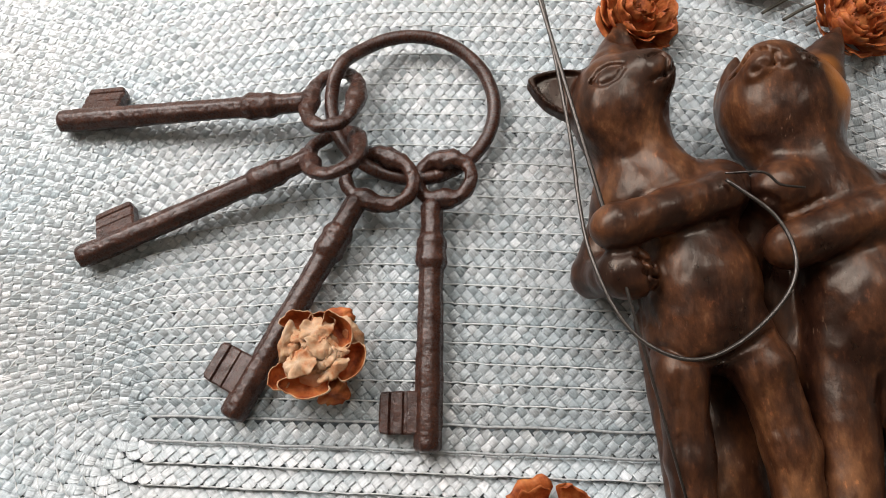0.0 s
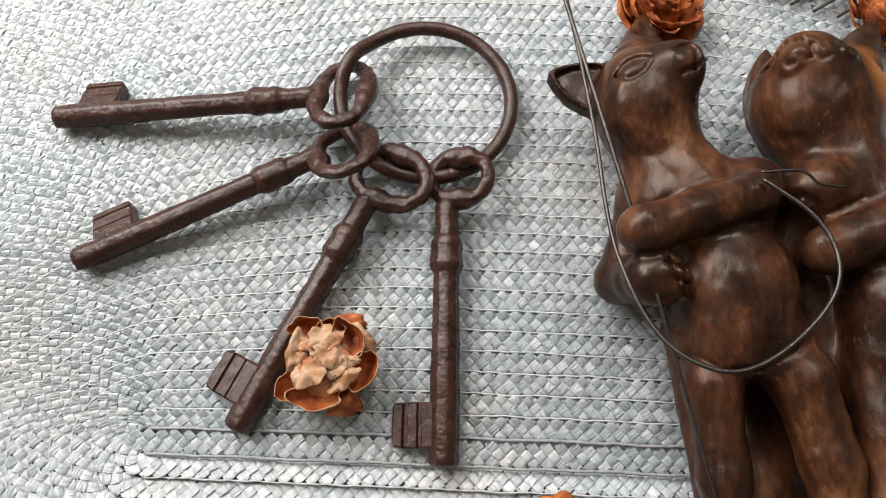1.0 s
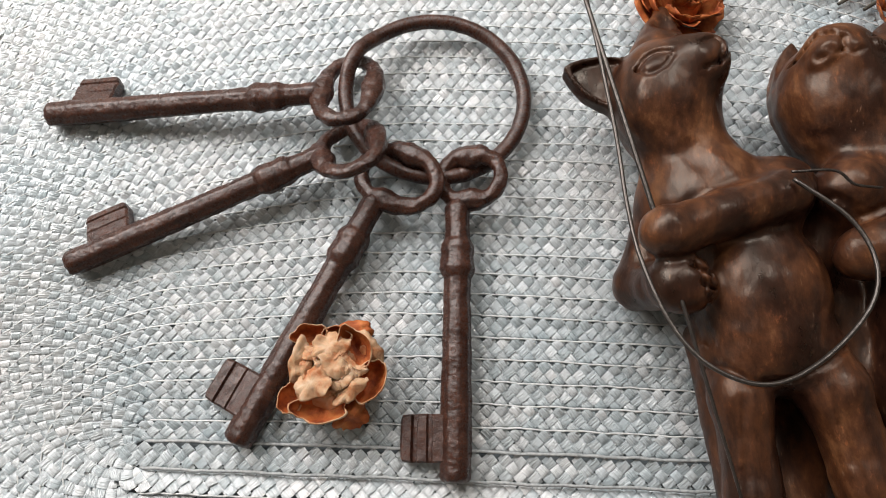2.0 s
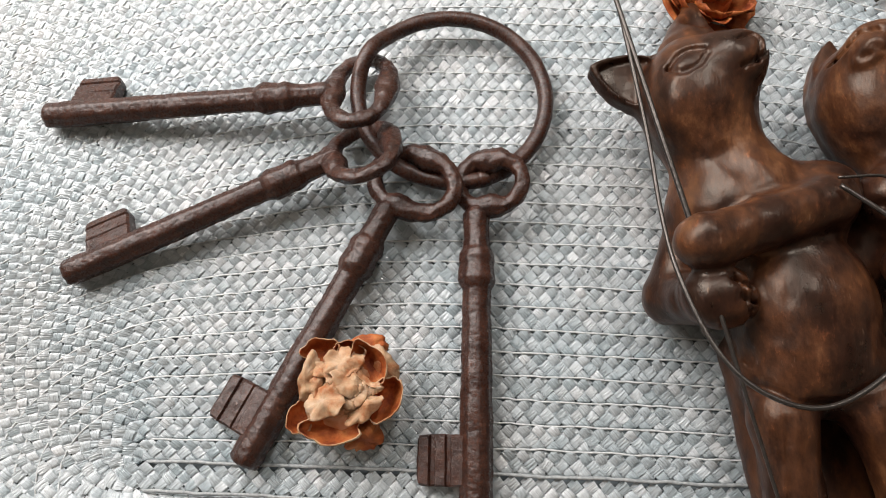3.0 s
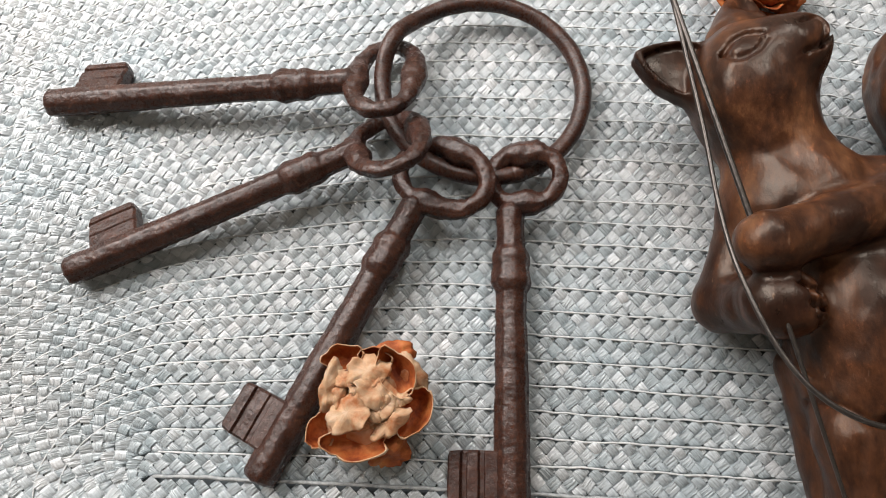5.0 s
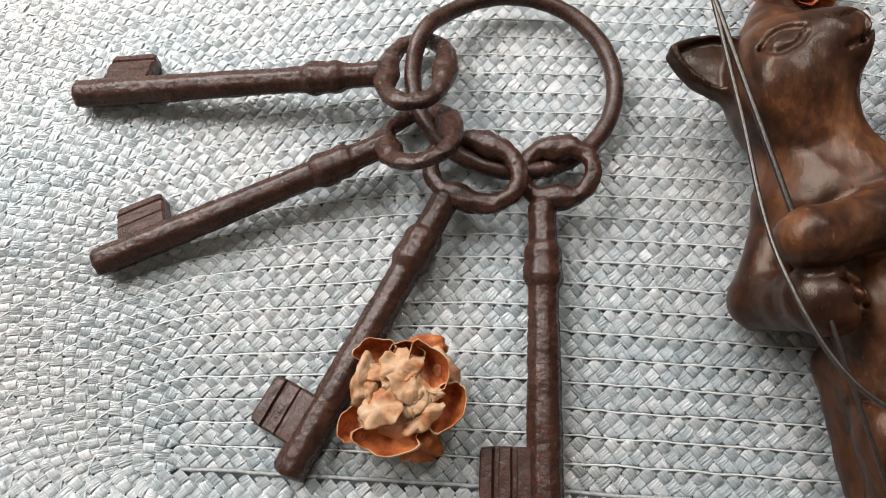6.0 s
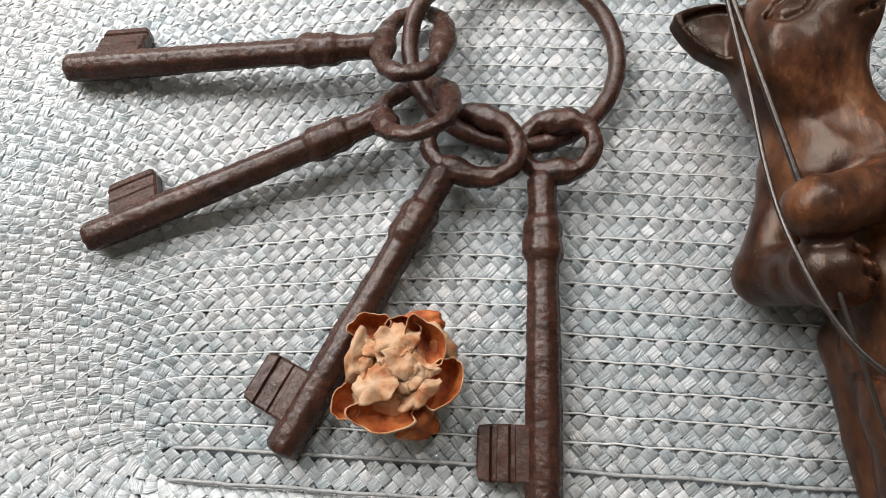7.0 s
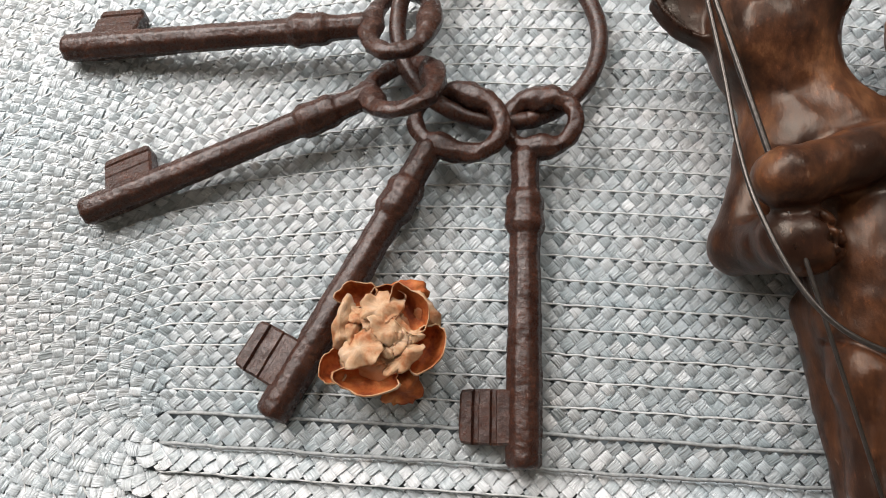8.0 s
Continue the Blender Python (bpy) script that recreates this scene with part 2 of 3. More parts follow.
def left_end(d):
    """The bend's centre at the left end moves inwards from turn to turn."""
    return XA + min(0.04 * d, 0.01)


def turn_length(d):
    return 2 * (XB - left_end(d)) + 2 * np.pi * d


def oval(s, d):
    """The way along the oval that runs at the distance d round the middle strip: the centre of its bend, and the way outwards."""
    xa = left_end(d)
    flat = XB - xa
    arc = np.pi * d
    s = np.mod(s, 2 * flat + 2 * arc)
    x, nx, ny = (np.zeros_like(s) for _ in range(3))
    a = s < flat
    x[a], ny[a] = XB - s[a], 1
    b = (s >= flat) & (s < flat + arc)
    t = (s[b] - flat) / d
    x[b], nx[b], ny[b] = xa, -np.sin(t), np.cos(t)
    c = (s >= flat + arc) & (s < 2 * flat + arc)
    x[c], ny[c] = xa + (s[c] - flat - arc), -1
    e = s >= 2 * flat + arc
    t = (s[e] - 2 * flat - arc) / d
    x[e], nx[e], ny[e] = XB, np.sin(t), -np.cos(t)
    return x, nx, ny


def sag(xy):
    """The oval lies a little askew, and its long sides are bowed."""
    x, y = xy[..., 0], xy[..., 1]
    far, near = np.maximum(x + 0.02, 0), np.maximum(-0.025 - x, 0)
    rise = np.clip((y - YC) / 0.10, 0.0, 1.1)
    y = y - 2.6 * near ** 2 / (1 + 8 * near) * rise - 0.20 * far ** 2 * np.minimum(rise * 2, 1)
    turn = radians(-1.6)
    dx, dy = x - 0.03, y - YC
    return np.stack([0.03 + dx * math.cos(turn) - dy * math.sin(turn), YC + dx * math.sin(turn) + dy * math.cos(turn)], -1)


def on_oval(u, w, d_mid):
    """Points at u along the row whose middle runs at d_mid, w outwards from it."""
    x, nx, ny = oval(u, d_mid)
    return sag(np.stack([x + nx * (d_mid + w), YC + ny * (d_mid + w)], -1))


rng = np.random.default_rng(7)


def braid(d_mid, half, length_of, place):
    """One turn of flat braid: strips that cross at 45 degrees, over and under."""
    n = max(6, int(round(length_of / PITCH)))
    pitch = length_of / n
    nu, nv = 6, 4
    p, q = np.meshgrid(np.linspace(-1, 1, nu), np.linspace(-1, 1, nv), indexing="ij")
    verts, uvs = [], []
    wide = PITCH / 2 * 0.7071
    lines = ((-0.0005, -1, 0.0), (-0.0005 + PITCH / 2, 1, 0.5), (-0.0005 - PITCH / 2, 1, 0.5))
    for line, (off, lean, shift) in enumerate(lines + tuple((a, -b, c) for a, b, c in lines)):
        under = line > 2
        centre = (np.arange(n) + shift) * pitch
        k = len(centre)
        ang = radians(45) * lean + rng.normal(0, 0.06, k)
        lng = wide * (1.5 if under else 1.02 if line == 0 else 1.06) * (1 + rng.normal(0, 0.05, k))
        brd = wide * (0.90 if under else 0.90 if line == 0 else 0.84) * (1 + rng.normal(0, 0.07, k))
        bend = place(centre, np.full(k, off))[:, 0]
        if not under:
            brd = brd * (1 - 0.06 * np.clip((XA + 0.045 - bend) / 0.06, 0, 1))  # drawn tighter round the bend
        along, across = p[None] * lng[:, None, None], q[None] * brd[:, None, None]
        across = across * (1 + 0.10 * rng.normal(0, 1, (k, 1, 1)) * p[None])
        ca, sa = np.cos(ang)[:, None, None], np.sin(ang)[:, None, None]
        u = centre[:, None, None] + along * ca - across * sa
        w = off + rng.normal(0, 0.00012, k)[:, None, None] + along * sa + across * ca
        edge = half - 0.00020
        z = (0.00042 if line == 0 else 0.00032) * (1 - np.abs(p[None]) ** 6.0) + 0.00006 * (1 - q[None] ** 4)
        if under:
            z = np.zeros_like(z) - 0.00042 + 0.00028 * np.clip((XA + 0.06 - bend) / 0.06, 0, 1)[:, None, None]
        z = z + rng.normal(0, 0.00007, k)[:, None, None] + along * rng.normal(0, 0.05, k)[:, None, None] + across * rng.normal(0, 0.06, k)[:, None, None]
        over = np.maximum(np.abs(w) - edge, 0)
        z = z - over * 0.5 - 0.0003
        w = np.clip(w, -edge, edge)
        z = z + 0.0011 * (w / half) + (0.22 * (w - off) if line == 1 else 0)
        xy = place(u.ravel(), w.ravel())
        verts.append(np.column_stack([xy, z.ravel()]))
        seed = rng.uniform(0, 50, (k, 2))
        uvs.append(np.stack([(p[None] + seed[:, 0, None, None]), (q[None] * 0.5 + seed[:, 1, None, None])], -1).reshape(-1, 2))
    verts, uvs = np.concatenate(verts), np.concatenate(uvs)
    cell = np.array([(i * nv + j, (i + 1) * nv + j, (i + 1) * nv + j + 1, i * nv + j + 1) for i in range(nu - 1) for j in range(nv - 1)])
    count = len(verts) // (nu * nv)
    faces = (cell[None] + (np.arange(count) * nu * nv)[:, None, None]).reshape(-1, 4)
    return verts, faces, uvs


placemat = thing("placemat", (XA, YC, -0.0032), "oval silvery blue-grey placemat of braided straw strips sewn in rings", "placemat")
ang = np.linspace(0, 1, 160, endpoint=False)
rim_d = HALF + ROW * ROWS_OUT - 0.002
rim = on_oval(ang * turn_length(rim_d), np.zeros(160), rim_d)
bm = bmesh.new()
low = [bm.verts.new((a, b, -0.0031)) for a, b in rim]
high = [bm.verts.new((a, b, -0.0025)) for a, b in rim]
bm.faces.new(low[::-1]), bm.faces.new(high)
for i in range(160):
    bm.faces.new((low[i], low[(i + 1) % 160], high[(i + 1) % 160], high[i]))
me = bpy.data.meshes.new("underlay")
bm.to_mesh(me)
bm.free()
# Dark colour here deepens the shade seen through the weave.
me.materials.append(GAP_SHADE)
part("underlay", me, placemat)

turns = [braid(0, HALF, XB - XA + 0.0085, lambda u, w: sag(np.stack([XA - 0.0065 + u, YC + w], -1)))]
for k in range(ROWS_OUT):
    d = HALF + ROW * (k + 0.5)
    turns.append(braid(d, ROW / 2, turn_length(d), lambda u, w: on_oval(u, w, d)))
    d -= ROW / 2
    turn = turn_length(d)
    n = int(turn / 0.0012)
    s = np.arange(n) * turn / n
    wob = np.array([noise.noise(Vector((a * 60, k * 3.1, 0))) for a in s])
    xy = on_oval(s, 0.0005 * wob - 0.0001 + 0.0003 * np.array([noise.noise(Vector((a * 230, k * 1.7, 2))) for a in s]), d)
    z = (0.00096 if k else 0.0011) + 0.00048 * np.array([noise.noise(Vector((a * 300, k * 5.3, 4))) for a in s])
    r = (0.00035 if k else 0.00062) + 0.00016 * np.array([noise.noise(Vector((a * 420, k * 2.3, 8))) for a in s])
    z = z - 0.0006 * np.clip((XA + 0.055 - xy[:, 0]) / 0.05, 0, 1) - (0.0040 if k < 3 else 0) * np.clip((XA + 0.002 - xy[:, 0]) / 0.004, 0, 1)  # drawn deeper into the bend
    v, f = tube(np.column_stack([xy, z]), r, 5, closed=True)
    part("stitching", mesh_of("stitching", v, f, THREAD if k else CORD), placemat, "pale sewing thread" if k else "thick grey cord")
strips = np.concatenate([t[0].reshape(-1, 24, 3) for t in turns])
strip_uv = np.concatenate([t[2].reshape(-1, 24, 2) for t in turns])
cell = turns[0][1][:15]
mid = strips.mean(1)
near = np.argsort(np.hypot(mid[:, 0] - 0.015, (mid[:, 1] + 0.030) * 0.8))[:300]
loose = np.zeros(len(strips), bool)
loose[near] = True
rest = strips[~loose]
faces = (cell[None] + (np.arange(len(rest)) * 24)[:, None, None]).reshape(-1, 4)
braids = part("braid", mesh_of("braid", rest.reshape(-1, 3), faces, STRAW, strip_uv[~loose].reshape(-1, 2)), placemat)
tagged(braids, kind="stuff")
for i in near:
    part("strip", mesh_of("strip", strips[i], cell, STRAW, strip_uv[i]), placemat)


# ---- iron keys on their ring ----
def cast_section(a):
    """A shaft cast in two halves: eight soft facets and a mould seam along each side."""
    facet = math.cos(math.pi / 8) / np.cos(np.mod(a + math.pi / 8, math.pi / 4) - math.pi / 8)
    seam = np.exp(-((np.mod(a + 0.35 + math.pi / 2, math.pi) - math.pi / 2) / 0.13) ** 2)
    return 0.20 + 0.80 * facet + 0.10 * seam


def iron_key(tip, joint, roll, seed, label, bit_len=0.0160, bit_out=0.0188, bit_at=0.0062, bit_roll=None, shift=0.0, worn=0.0, bow=(0.0118, 0.0172, 0.0125)):
    tip, joint = Vector(tip), Vector(joint)
    axis = (joint - tip).normalized()
    left0 = Vector((0, 0, 1)).cross(axis).normalized()
    up0 = axis.cross(left0)
    left = left0 * math.cos(radians(roll)) - up0 * math.sin(radians(roll))
    up = axis.cross(left)
    key = thing("iron_key", (tip.x, tip.y, 0), label, "key", "keys on the ring")
    length = (joint - tip).length
    # shaft with its tip, collar rings and neck
    prof = [(0.0, 0.0030), (0.0004, 0.0042), (0.0014, 0.0049), (0.01, 0.0050), (0.03, 0.0050), (0.05, 0.0048), (length - 0.036, 0.0046), (length - 0.0262, 0.0047), (length - 0.0245, 0.0056), (length - 0.0225, 0.0062),
            (length - 0.0200, 0.0058), (length - 0.0175, 0.0055), (length - 0.0150, 0.0059), (length - 0.0130, 0.0056), (length - 0.0110, 0.0045), (length - 0.005, 0.0042), (length + 0.001, 0.0046), (length + 0.0035, 0.0034)]
    xs = np.concatenate([np.array([0, 0.0004, 0.0014]), np.linspace(0.003, length + 0.0035, 190)])
    rs = np.interp(xs, [a for a, _ in prof], [b for _, b in prof])
    v, f = tube([tip + axis * a for a in xs], rs, 40, up=up, section=cast_section)
    v = rough_up(rough_up(rough_up(v, 0.00030, 130, seed), 0.00018, 620, seed), 0.00014, 1700, seed)
    part("shaft", mesh_of("shaft", v, f, IRON), key)
    # bow: an oval loop, pinched inwards at the two ends of its short way
    along, across, ahead = bow
    centre = joint + axis * ahead - left * shift
    th = np.linspace(0, 2 * np.pi, 150, endpoint=False)
    pinch = np.exp(-(np.minimum(th, 2 * np.pi - th) / 0.42) ** 2) + np.exp(-((th - np.pi) / 0.42) ** 2)
    loop = [centre + axis * (along * math.cos(a) * (1 - 0.12 * k)) - left * (across * math.sin(a)) for a, k in zip(th, pinch)]
    v, f = tube(loop, 0.0030 + 0.0016 * pinch, 28, closed=True, flat=0.92, up=up, section=cast_section)
    v = rough_up(rough_up(rough_up(v, 0.0008, 190, seed + 3), 0.00024, 620, seed), 0.00014, 1700, seed)
    part("bow", mesh_of("bow", v, f, IRON), key)
    if bit_roll is not None:
        left = left0 * math.cos(radians(bit_roll)) - up0 * math.sin(radians(bit_roll))
        up = axis.cross(left)
    # bit: a thick plate with grooves and a raised outer edge
    bm = bmesh.new()
    outs = [0.002, 0.0075, 0.0080, 0.0092, 0.0097, 0.0128, 0.0133, 0.0146, 0.0151, bit_out - 0.0006, bit_out]
    tall = [0.0028, 0.0028, 0.0015, 0.0015, 0.0028, 0.0028, 0.0013, 0.0013, 0.0032, 0.0032, 0.0025]
    tall = [h + (0.0029 - h) * worn for h in tall]
    ends = [0.0, 0.0007, bit_len / 2, bit_len - 0.0007, bit_len]
    grid = {}
    for sgn in (1, -1):
        for i, (o, h) in enumerate(zip(outs, tall)):
            for j, e in enumerate(ends):
                hh = h * (0.75 if j in (0, len(ends) - 1) else 1.0)
                e = bit_len / 2 + (e - bit_len / 2) * (0.84 if i == len(outs) - 1 else 0.95 if i == len(outs) - 2 else 1.0)
                grid[sgn, i, j] = bm.verts.new(tip + axis * (bit_at + e) + left * o + up * hh * sgn)
        for i in range(len(outs) - 1):
            for j in range(len(ends) - 1):
                q = [grid[sgn, i, j], grid[sgn, i + 1, j], grid[sgn, i + 1, j + 1], grid[sgn, i, j + 1]]
                bm.faces.new(q if sgn < 0 else q[::-1])
    for i in range(len(outs) - 1):
        for j in (0, len(ends) - 1):
            bm.faces.new([grid[1, i, j], grid[1, i + 1, j], grid[-1, i + 1, j], grid[-1, i, j]])
    for j in range(len(ends) - 1):
        i = len(outs) - 1
        bm.faces.new([grid[1, i, j], grid[1, i, j + 1], grid[-1, i, j + 1], grid[-1, i, j]])
    bmesh.ops.recalc_face_normals(bm, faces=bm.faces[:])
    bmesh.ops.subdivide_edges(bm, edges=bm.edges[:], cuts=1, use_grid_fill=True)
    for w in bm.verts:
        w.co += 0.0002 * Vector(noise.noise_vector(w.co * 420 + Vector((seed, 0, 0))))
    me = bpy.data.meshes.new("bit")
    bm.to_mesh(me)
    bm.free()
    me.materials.append(IRON)
    part("bit", me, key)
    return key


iron_key((-0.1795, 0.0527, 0.0064), (-0.0689, 0.0559, 0.0160), 25, 1.0, "brown cast-iron key lying topmost on the ring over another bow", 0.0175, 0.0178, 0.0090, 18, shift=-0.0013, worn=0.65, bow=(0.0115, 0.0205, 0.0134))
iron_key((-0.1583, -0.0119, 0.0062), (-0.0647, 0.0297, 0.0140), 36, 2.0, "brown cast-iron key with a thick round shaft on the mat", 0.0170, 0.0178, 0.0090, 18, shift=0.0040, worn=0.7, bow=(0.0123, 0.0179, 0.0112))
iron_key((-0.0876, -0.0757, 0.0056), (-0.0445, 0.0108, 0.0100), 10, 3.0, "brown cast-iron key lying under the dried rose", bit_at=0.0078, shift=0.0040, worn=0.45, bow=(0.0117, 0.0156, 0.0141))
iron_key((-0.0126, -0.0874, 0.0056), (-0.0124, 0.0087, 0.0095), 13, 4.0, "brown cast-iron key lying straight beside the dried rose", shift=0.0050, worn=0.25, bow=(0.0100, 0.0115, 0.0129))

RC, RR = (-0.0215, 0.0586), 0.0355
th = np.linspace(0, 2 * np.pi, 120, endpoint=False)
rx, ry = RR * np.cos(th), RR * np.sin(th)
path = np.column_stack([RC[0] + rx, RC[1] + ry, 0.0092 - 0.07 * rx + 0.02 * ry + 0.0045 * np.exp(-((th - 2.73) / 0.35) ** 2)])
ring = thing("key_ring", (RC[0], RC[1], 0.0), "large brown iron ring that holds four keys", "key ring")
v, f = tube(path, 0.0030, 20, closed=True)
part("hoop", mesh_of("hoop", rough_up(rough_up(v, 0.00022, 300, 9.0), 0.00009, 1500, 2.0), f, IRON), ring)
v, f = tube(path[95:99], [0.0029, 0.0034, 0.0034, 0.0029], 14)
part("weld", mesh_of("weld", rough_up(v, 0.0003, 700, 4.0), f, IRON), ring, "raised weld seam")


# ---- dried roses ----
def petal_mesh(inner, outer, low, high, spread, curl, seed, mat):
    """A cupped petal: from the heart outwards and up, its rim rolled."""
    nu, nv = 11, 10
    verts, uvs = [], []
    for i in range(nu):
        a = i / (nu - 1) * 2 - 1
        for j in range(nv):
            b = j / (nv - 1)
            width = spread * (0.35 + 0.65 * math.sin(min(1.0, b * 1.15) * math.pi / 2)) * (1.0 if b < 0.8 else 1.0 - 1.1 * (b - 0.8))
            th = a * width
            r = inner + (outer - inner) * math.sin(b * math.pi / 2) ** 0.9
            z = low + (high - low) * b ** 1.4
            if b > 0.72:
                r += curl * (b - 0.72) ** 1.0 * 1.8
                z -= abs(curl) * (b - 0.72) ** 2 * 5
            r -= 0.0012 * a * a * b
            wob = noise.noise(Vector((a * 2.2 + seed * 7.3, b * 2.0, seed)))
            wob2 = noise.noise(Vector((a * 5.0 - seed * 3.1, b * 4.0, seed + 9)))
            wob3 = noise.noise(Vector((a * 9.0 + seed, b * 6.0, seed * 2)))
            r += 0.0024 * wob * b + 0.0012 * wob2 * b + 0.0004 * wob3 * b
            z += 0.0022 * wob2 * b + 0.0012 * wob * b + 0.0005 * wob3 * b * b
            verts.append((r * math.cos(th), r * math.sin(th), z))
            uvs.append((i / (nu - 1), b))
    faces = [(i * nv + j, (i + 1) * nv + j, (i + 1) * nv + j + 1, i * nv + j + 1) for i in range(nu - 1) for j in range(nv - 1)]
    return mesh_of("petal", np.array(verts), faces, mat, uvs)


def cup_mesh(place, turn, long, broad, low, high, lift, seed):
    """A dried petal curled into a cup: an oval bowl with a wavy rim that stands higher on its outer side."""
    nr, na = 9, 30
    x0, y0 = place
    away = math.atan2(y0, x0) - radians(turn)
    verts, uvs = [(0, 0, low)], [(0.5, 0.0)]
    for i in range(1, nr):
        b = i / (nr - 1)
        for j in range(na):
            a = 2 * math.pi * j / na
            n1 = noise.noise(Vector((math.cos(a) * 1.3 + seed, math.sin(a) * 1.3, seed)))
            n2 = noise.noise(Vector((math.cos(a) * 3.2 - seed, math.sin(a) * 3.2, b * 2)))
            open_out = math.sin(b * math.pi / 2) ** 0.8 * (1 + 0.26 * n1 + 0.16 * n2 * b)
            top = high * (1 + 0.16 * n1) + lift * math.cos(a - away) + 0.0022 * n2
            if b > 0.85:
                open_out -= 0.10 * (b - 0.85) / 0.15 * (0.5 + n2)
            verts.append((long * open_out * math.cos(a), broad * open_out * math.sin(a), low + (top - low) * (1 - math.cos(b * math.pi / 2)) ** 0.8))
            uvs.append((j / na, b * 0.72))
    faces = [(0, 1 + j, 1 + (j + 1) % na) for j in range(na)]
    for i in range(nr - 2):
        for j in range(na):
            k = (j + 1) % na
            faces.append((1 + i * na + j, 1 + (i + 1) * na + j, 1 + (i + 1) * na + k, 1 + i * na + k))
    me = mesh_of("petal", np.array(verts), faces, PETAL, uvs)
    me.materials.append(PALE)
    me.transform(Matrix.Translation((x0, y0, 0)) @ Matrix.Rotation(radians(turn), 4, "Z"))
    return me


def fold_mesh(place, turn, long, broad, top, drop, seed, mat):
    """A crumpled petal that lies folded over the flower: a low uneven hump with a ragged edge."""
    nr, na = 10, 34
    verts, uvs = [(0, 0, 0.0)], [(0.5, 0.0)]
    for i in range(1, nr):
        b = i / (nr - 1)
        for j in range(na):
            a = 2 * math.pi * j / na
            edge = 1 + 0.28 * noise.noise(Vector((math.cos(a) * 1.5 + seed, math.sin(a) * 1.5, seed))) + 0.16 * noise.noise(Vector((math.cos(a) * 5 + seed, math.sin(a) * 5, -seed)))
            x, y = long * b * edge * math.cos(a), broad * b * edge * math.sin(a)
            z = -drop * b ** 2.2 + 0.0020 * noise.noise(Vector((x * 210 + seed, y * 210, seed))) + 0.0012 * b * noise.noise(Vector((x * 560, y * 560, seed))) + 0.0016 * b ** 3 * noise.noise(Vector((math.cos(a) * 2, math.sin(a) * 2, seed + 4)))
            verts.append((x, y, z))
            uvs.append((j / na, b * 0.8))
    faces = [(0, 1 + j, 1 + (j + 1) % na) for j in range(na)]
    for i in range(nr - 2):
        for j in range(na):
            k = (j + 1) % na
            faces.append((1 + i * na + j, 1 + (i + 1) * na + j, 1 + (i + 1) * na + k, 1 + i * na + k))
    me = mesh_of("petal", np.array(verts), faces, mat, uvs)
    x0, y0 = place
    lean = Matrix.Rotation(16 * math.hypot(x0, y0), 4, Vector((-y0, x0, 0)) if x0 or y0 else Vector((1, 0, 0)))
    tip_up = Matrix.Rotation(0.24 * math.sin(seed * 2.3), 4, "X") @ Matrix.Rotation(0.22 * math.sin(seed * 3.9 + 1), 4, "Y")
    me.transform(Matrix.Translation((x0, y0, top)) @ lean @ Matrix.Rotation(radians(turn), 4, "Z") @ tip_up)
    return me


def rose_thing(label):
    rose = thing("dried_rose", (0, 0, 0), label, "dried flower", "dried roses on the mat")

    def add(me, thick=0.00032):
        solid = part("petal", me, rose).modifiers.new("thickness", "SOLIDIFY")
        solid.thickness = thick
        if len(me.materials) > 1:
            solid.material_offset = solid.material_offset_rim = 1

    return rose, add


def rose_heart(rose, seed, mat, wide=1.0):
    v, f = tube([(0, 0, z) for z in np.linspace(0, 0.016, 8)], [wide * r for r in (0.004, 0.0085, 0.0105, 0.011, 0.0105, 0.009, 0.006, 0.002)], 24, up=(0, 1, 0))
    part("heart", mesh_of("heart", rough_up(v, 0.0012, 180, seed), f, mat), rose)


def dried_rose(place, turn, size, label, seed, lean=(0, 0)):
    """A rose head of curled orange petals, ring within ring."""
    rose, add = rose_thing(label)
    rnd = random.Random(seed)
    for n, inner, outer, low, high, spread, curl in (
        (6, 0.006, 0.0190, 0.000, 0.0090, 0.62, 0.005),
        (6, 0.006, 0.0175, 0.002, 0.0140, 0.58, 0.003),
        (5, 0.006, 0.0140, 0.004, 0.0170, 0.62, 0.001),
        (5, 0.004, 0.0100, 0.006, 0.0185, 0.66, -0.002),
        (4, 0.002, 0.0060, 0.008, 0.0190, 0.80, -0.002),
    ):
        start = rnd.uniform(0, 6)
        for i in range(n):
            me = petal_mesh(inner, outer * rnd.uniform(0.90, 1.08), low, high * rnd.uniform(0.85, 1.08), spread * rnd.uniform(0.85, 1.2), curl + rnd.uniform(-0.003, 0.003), rnd.uniform(0, 50), PETAL)
            me.transform(Matrix.Rotation(start + i * 2 * math.pi / n + rnd.uniform(-0.2, 0.2), 4, "Z"))
            add(me)
    rose_heart(rose, seed, PETAL)
    rose.matrix_basis = pose(*place, lean[0], lean[1], turn) @ Matrix.Diagonal((size, size, size, 1))
    return rose


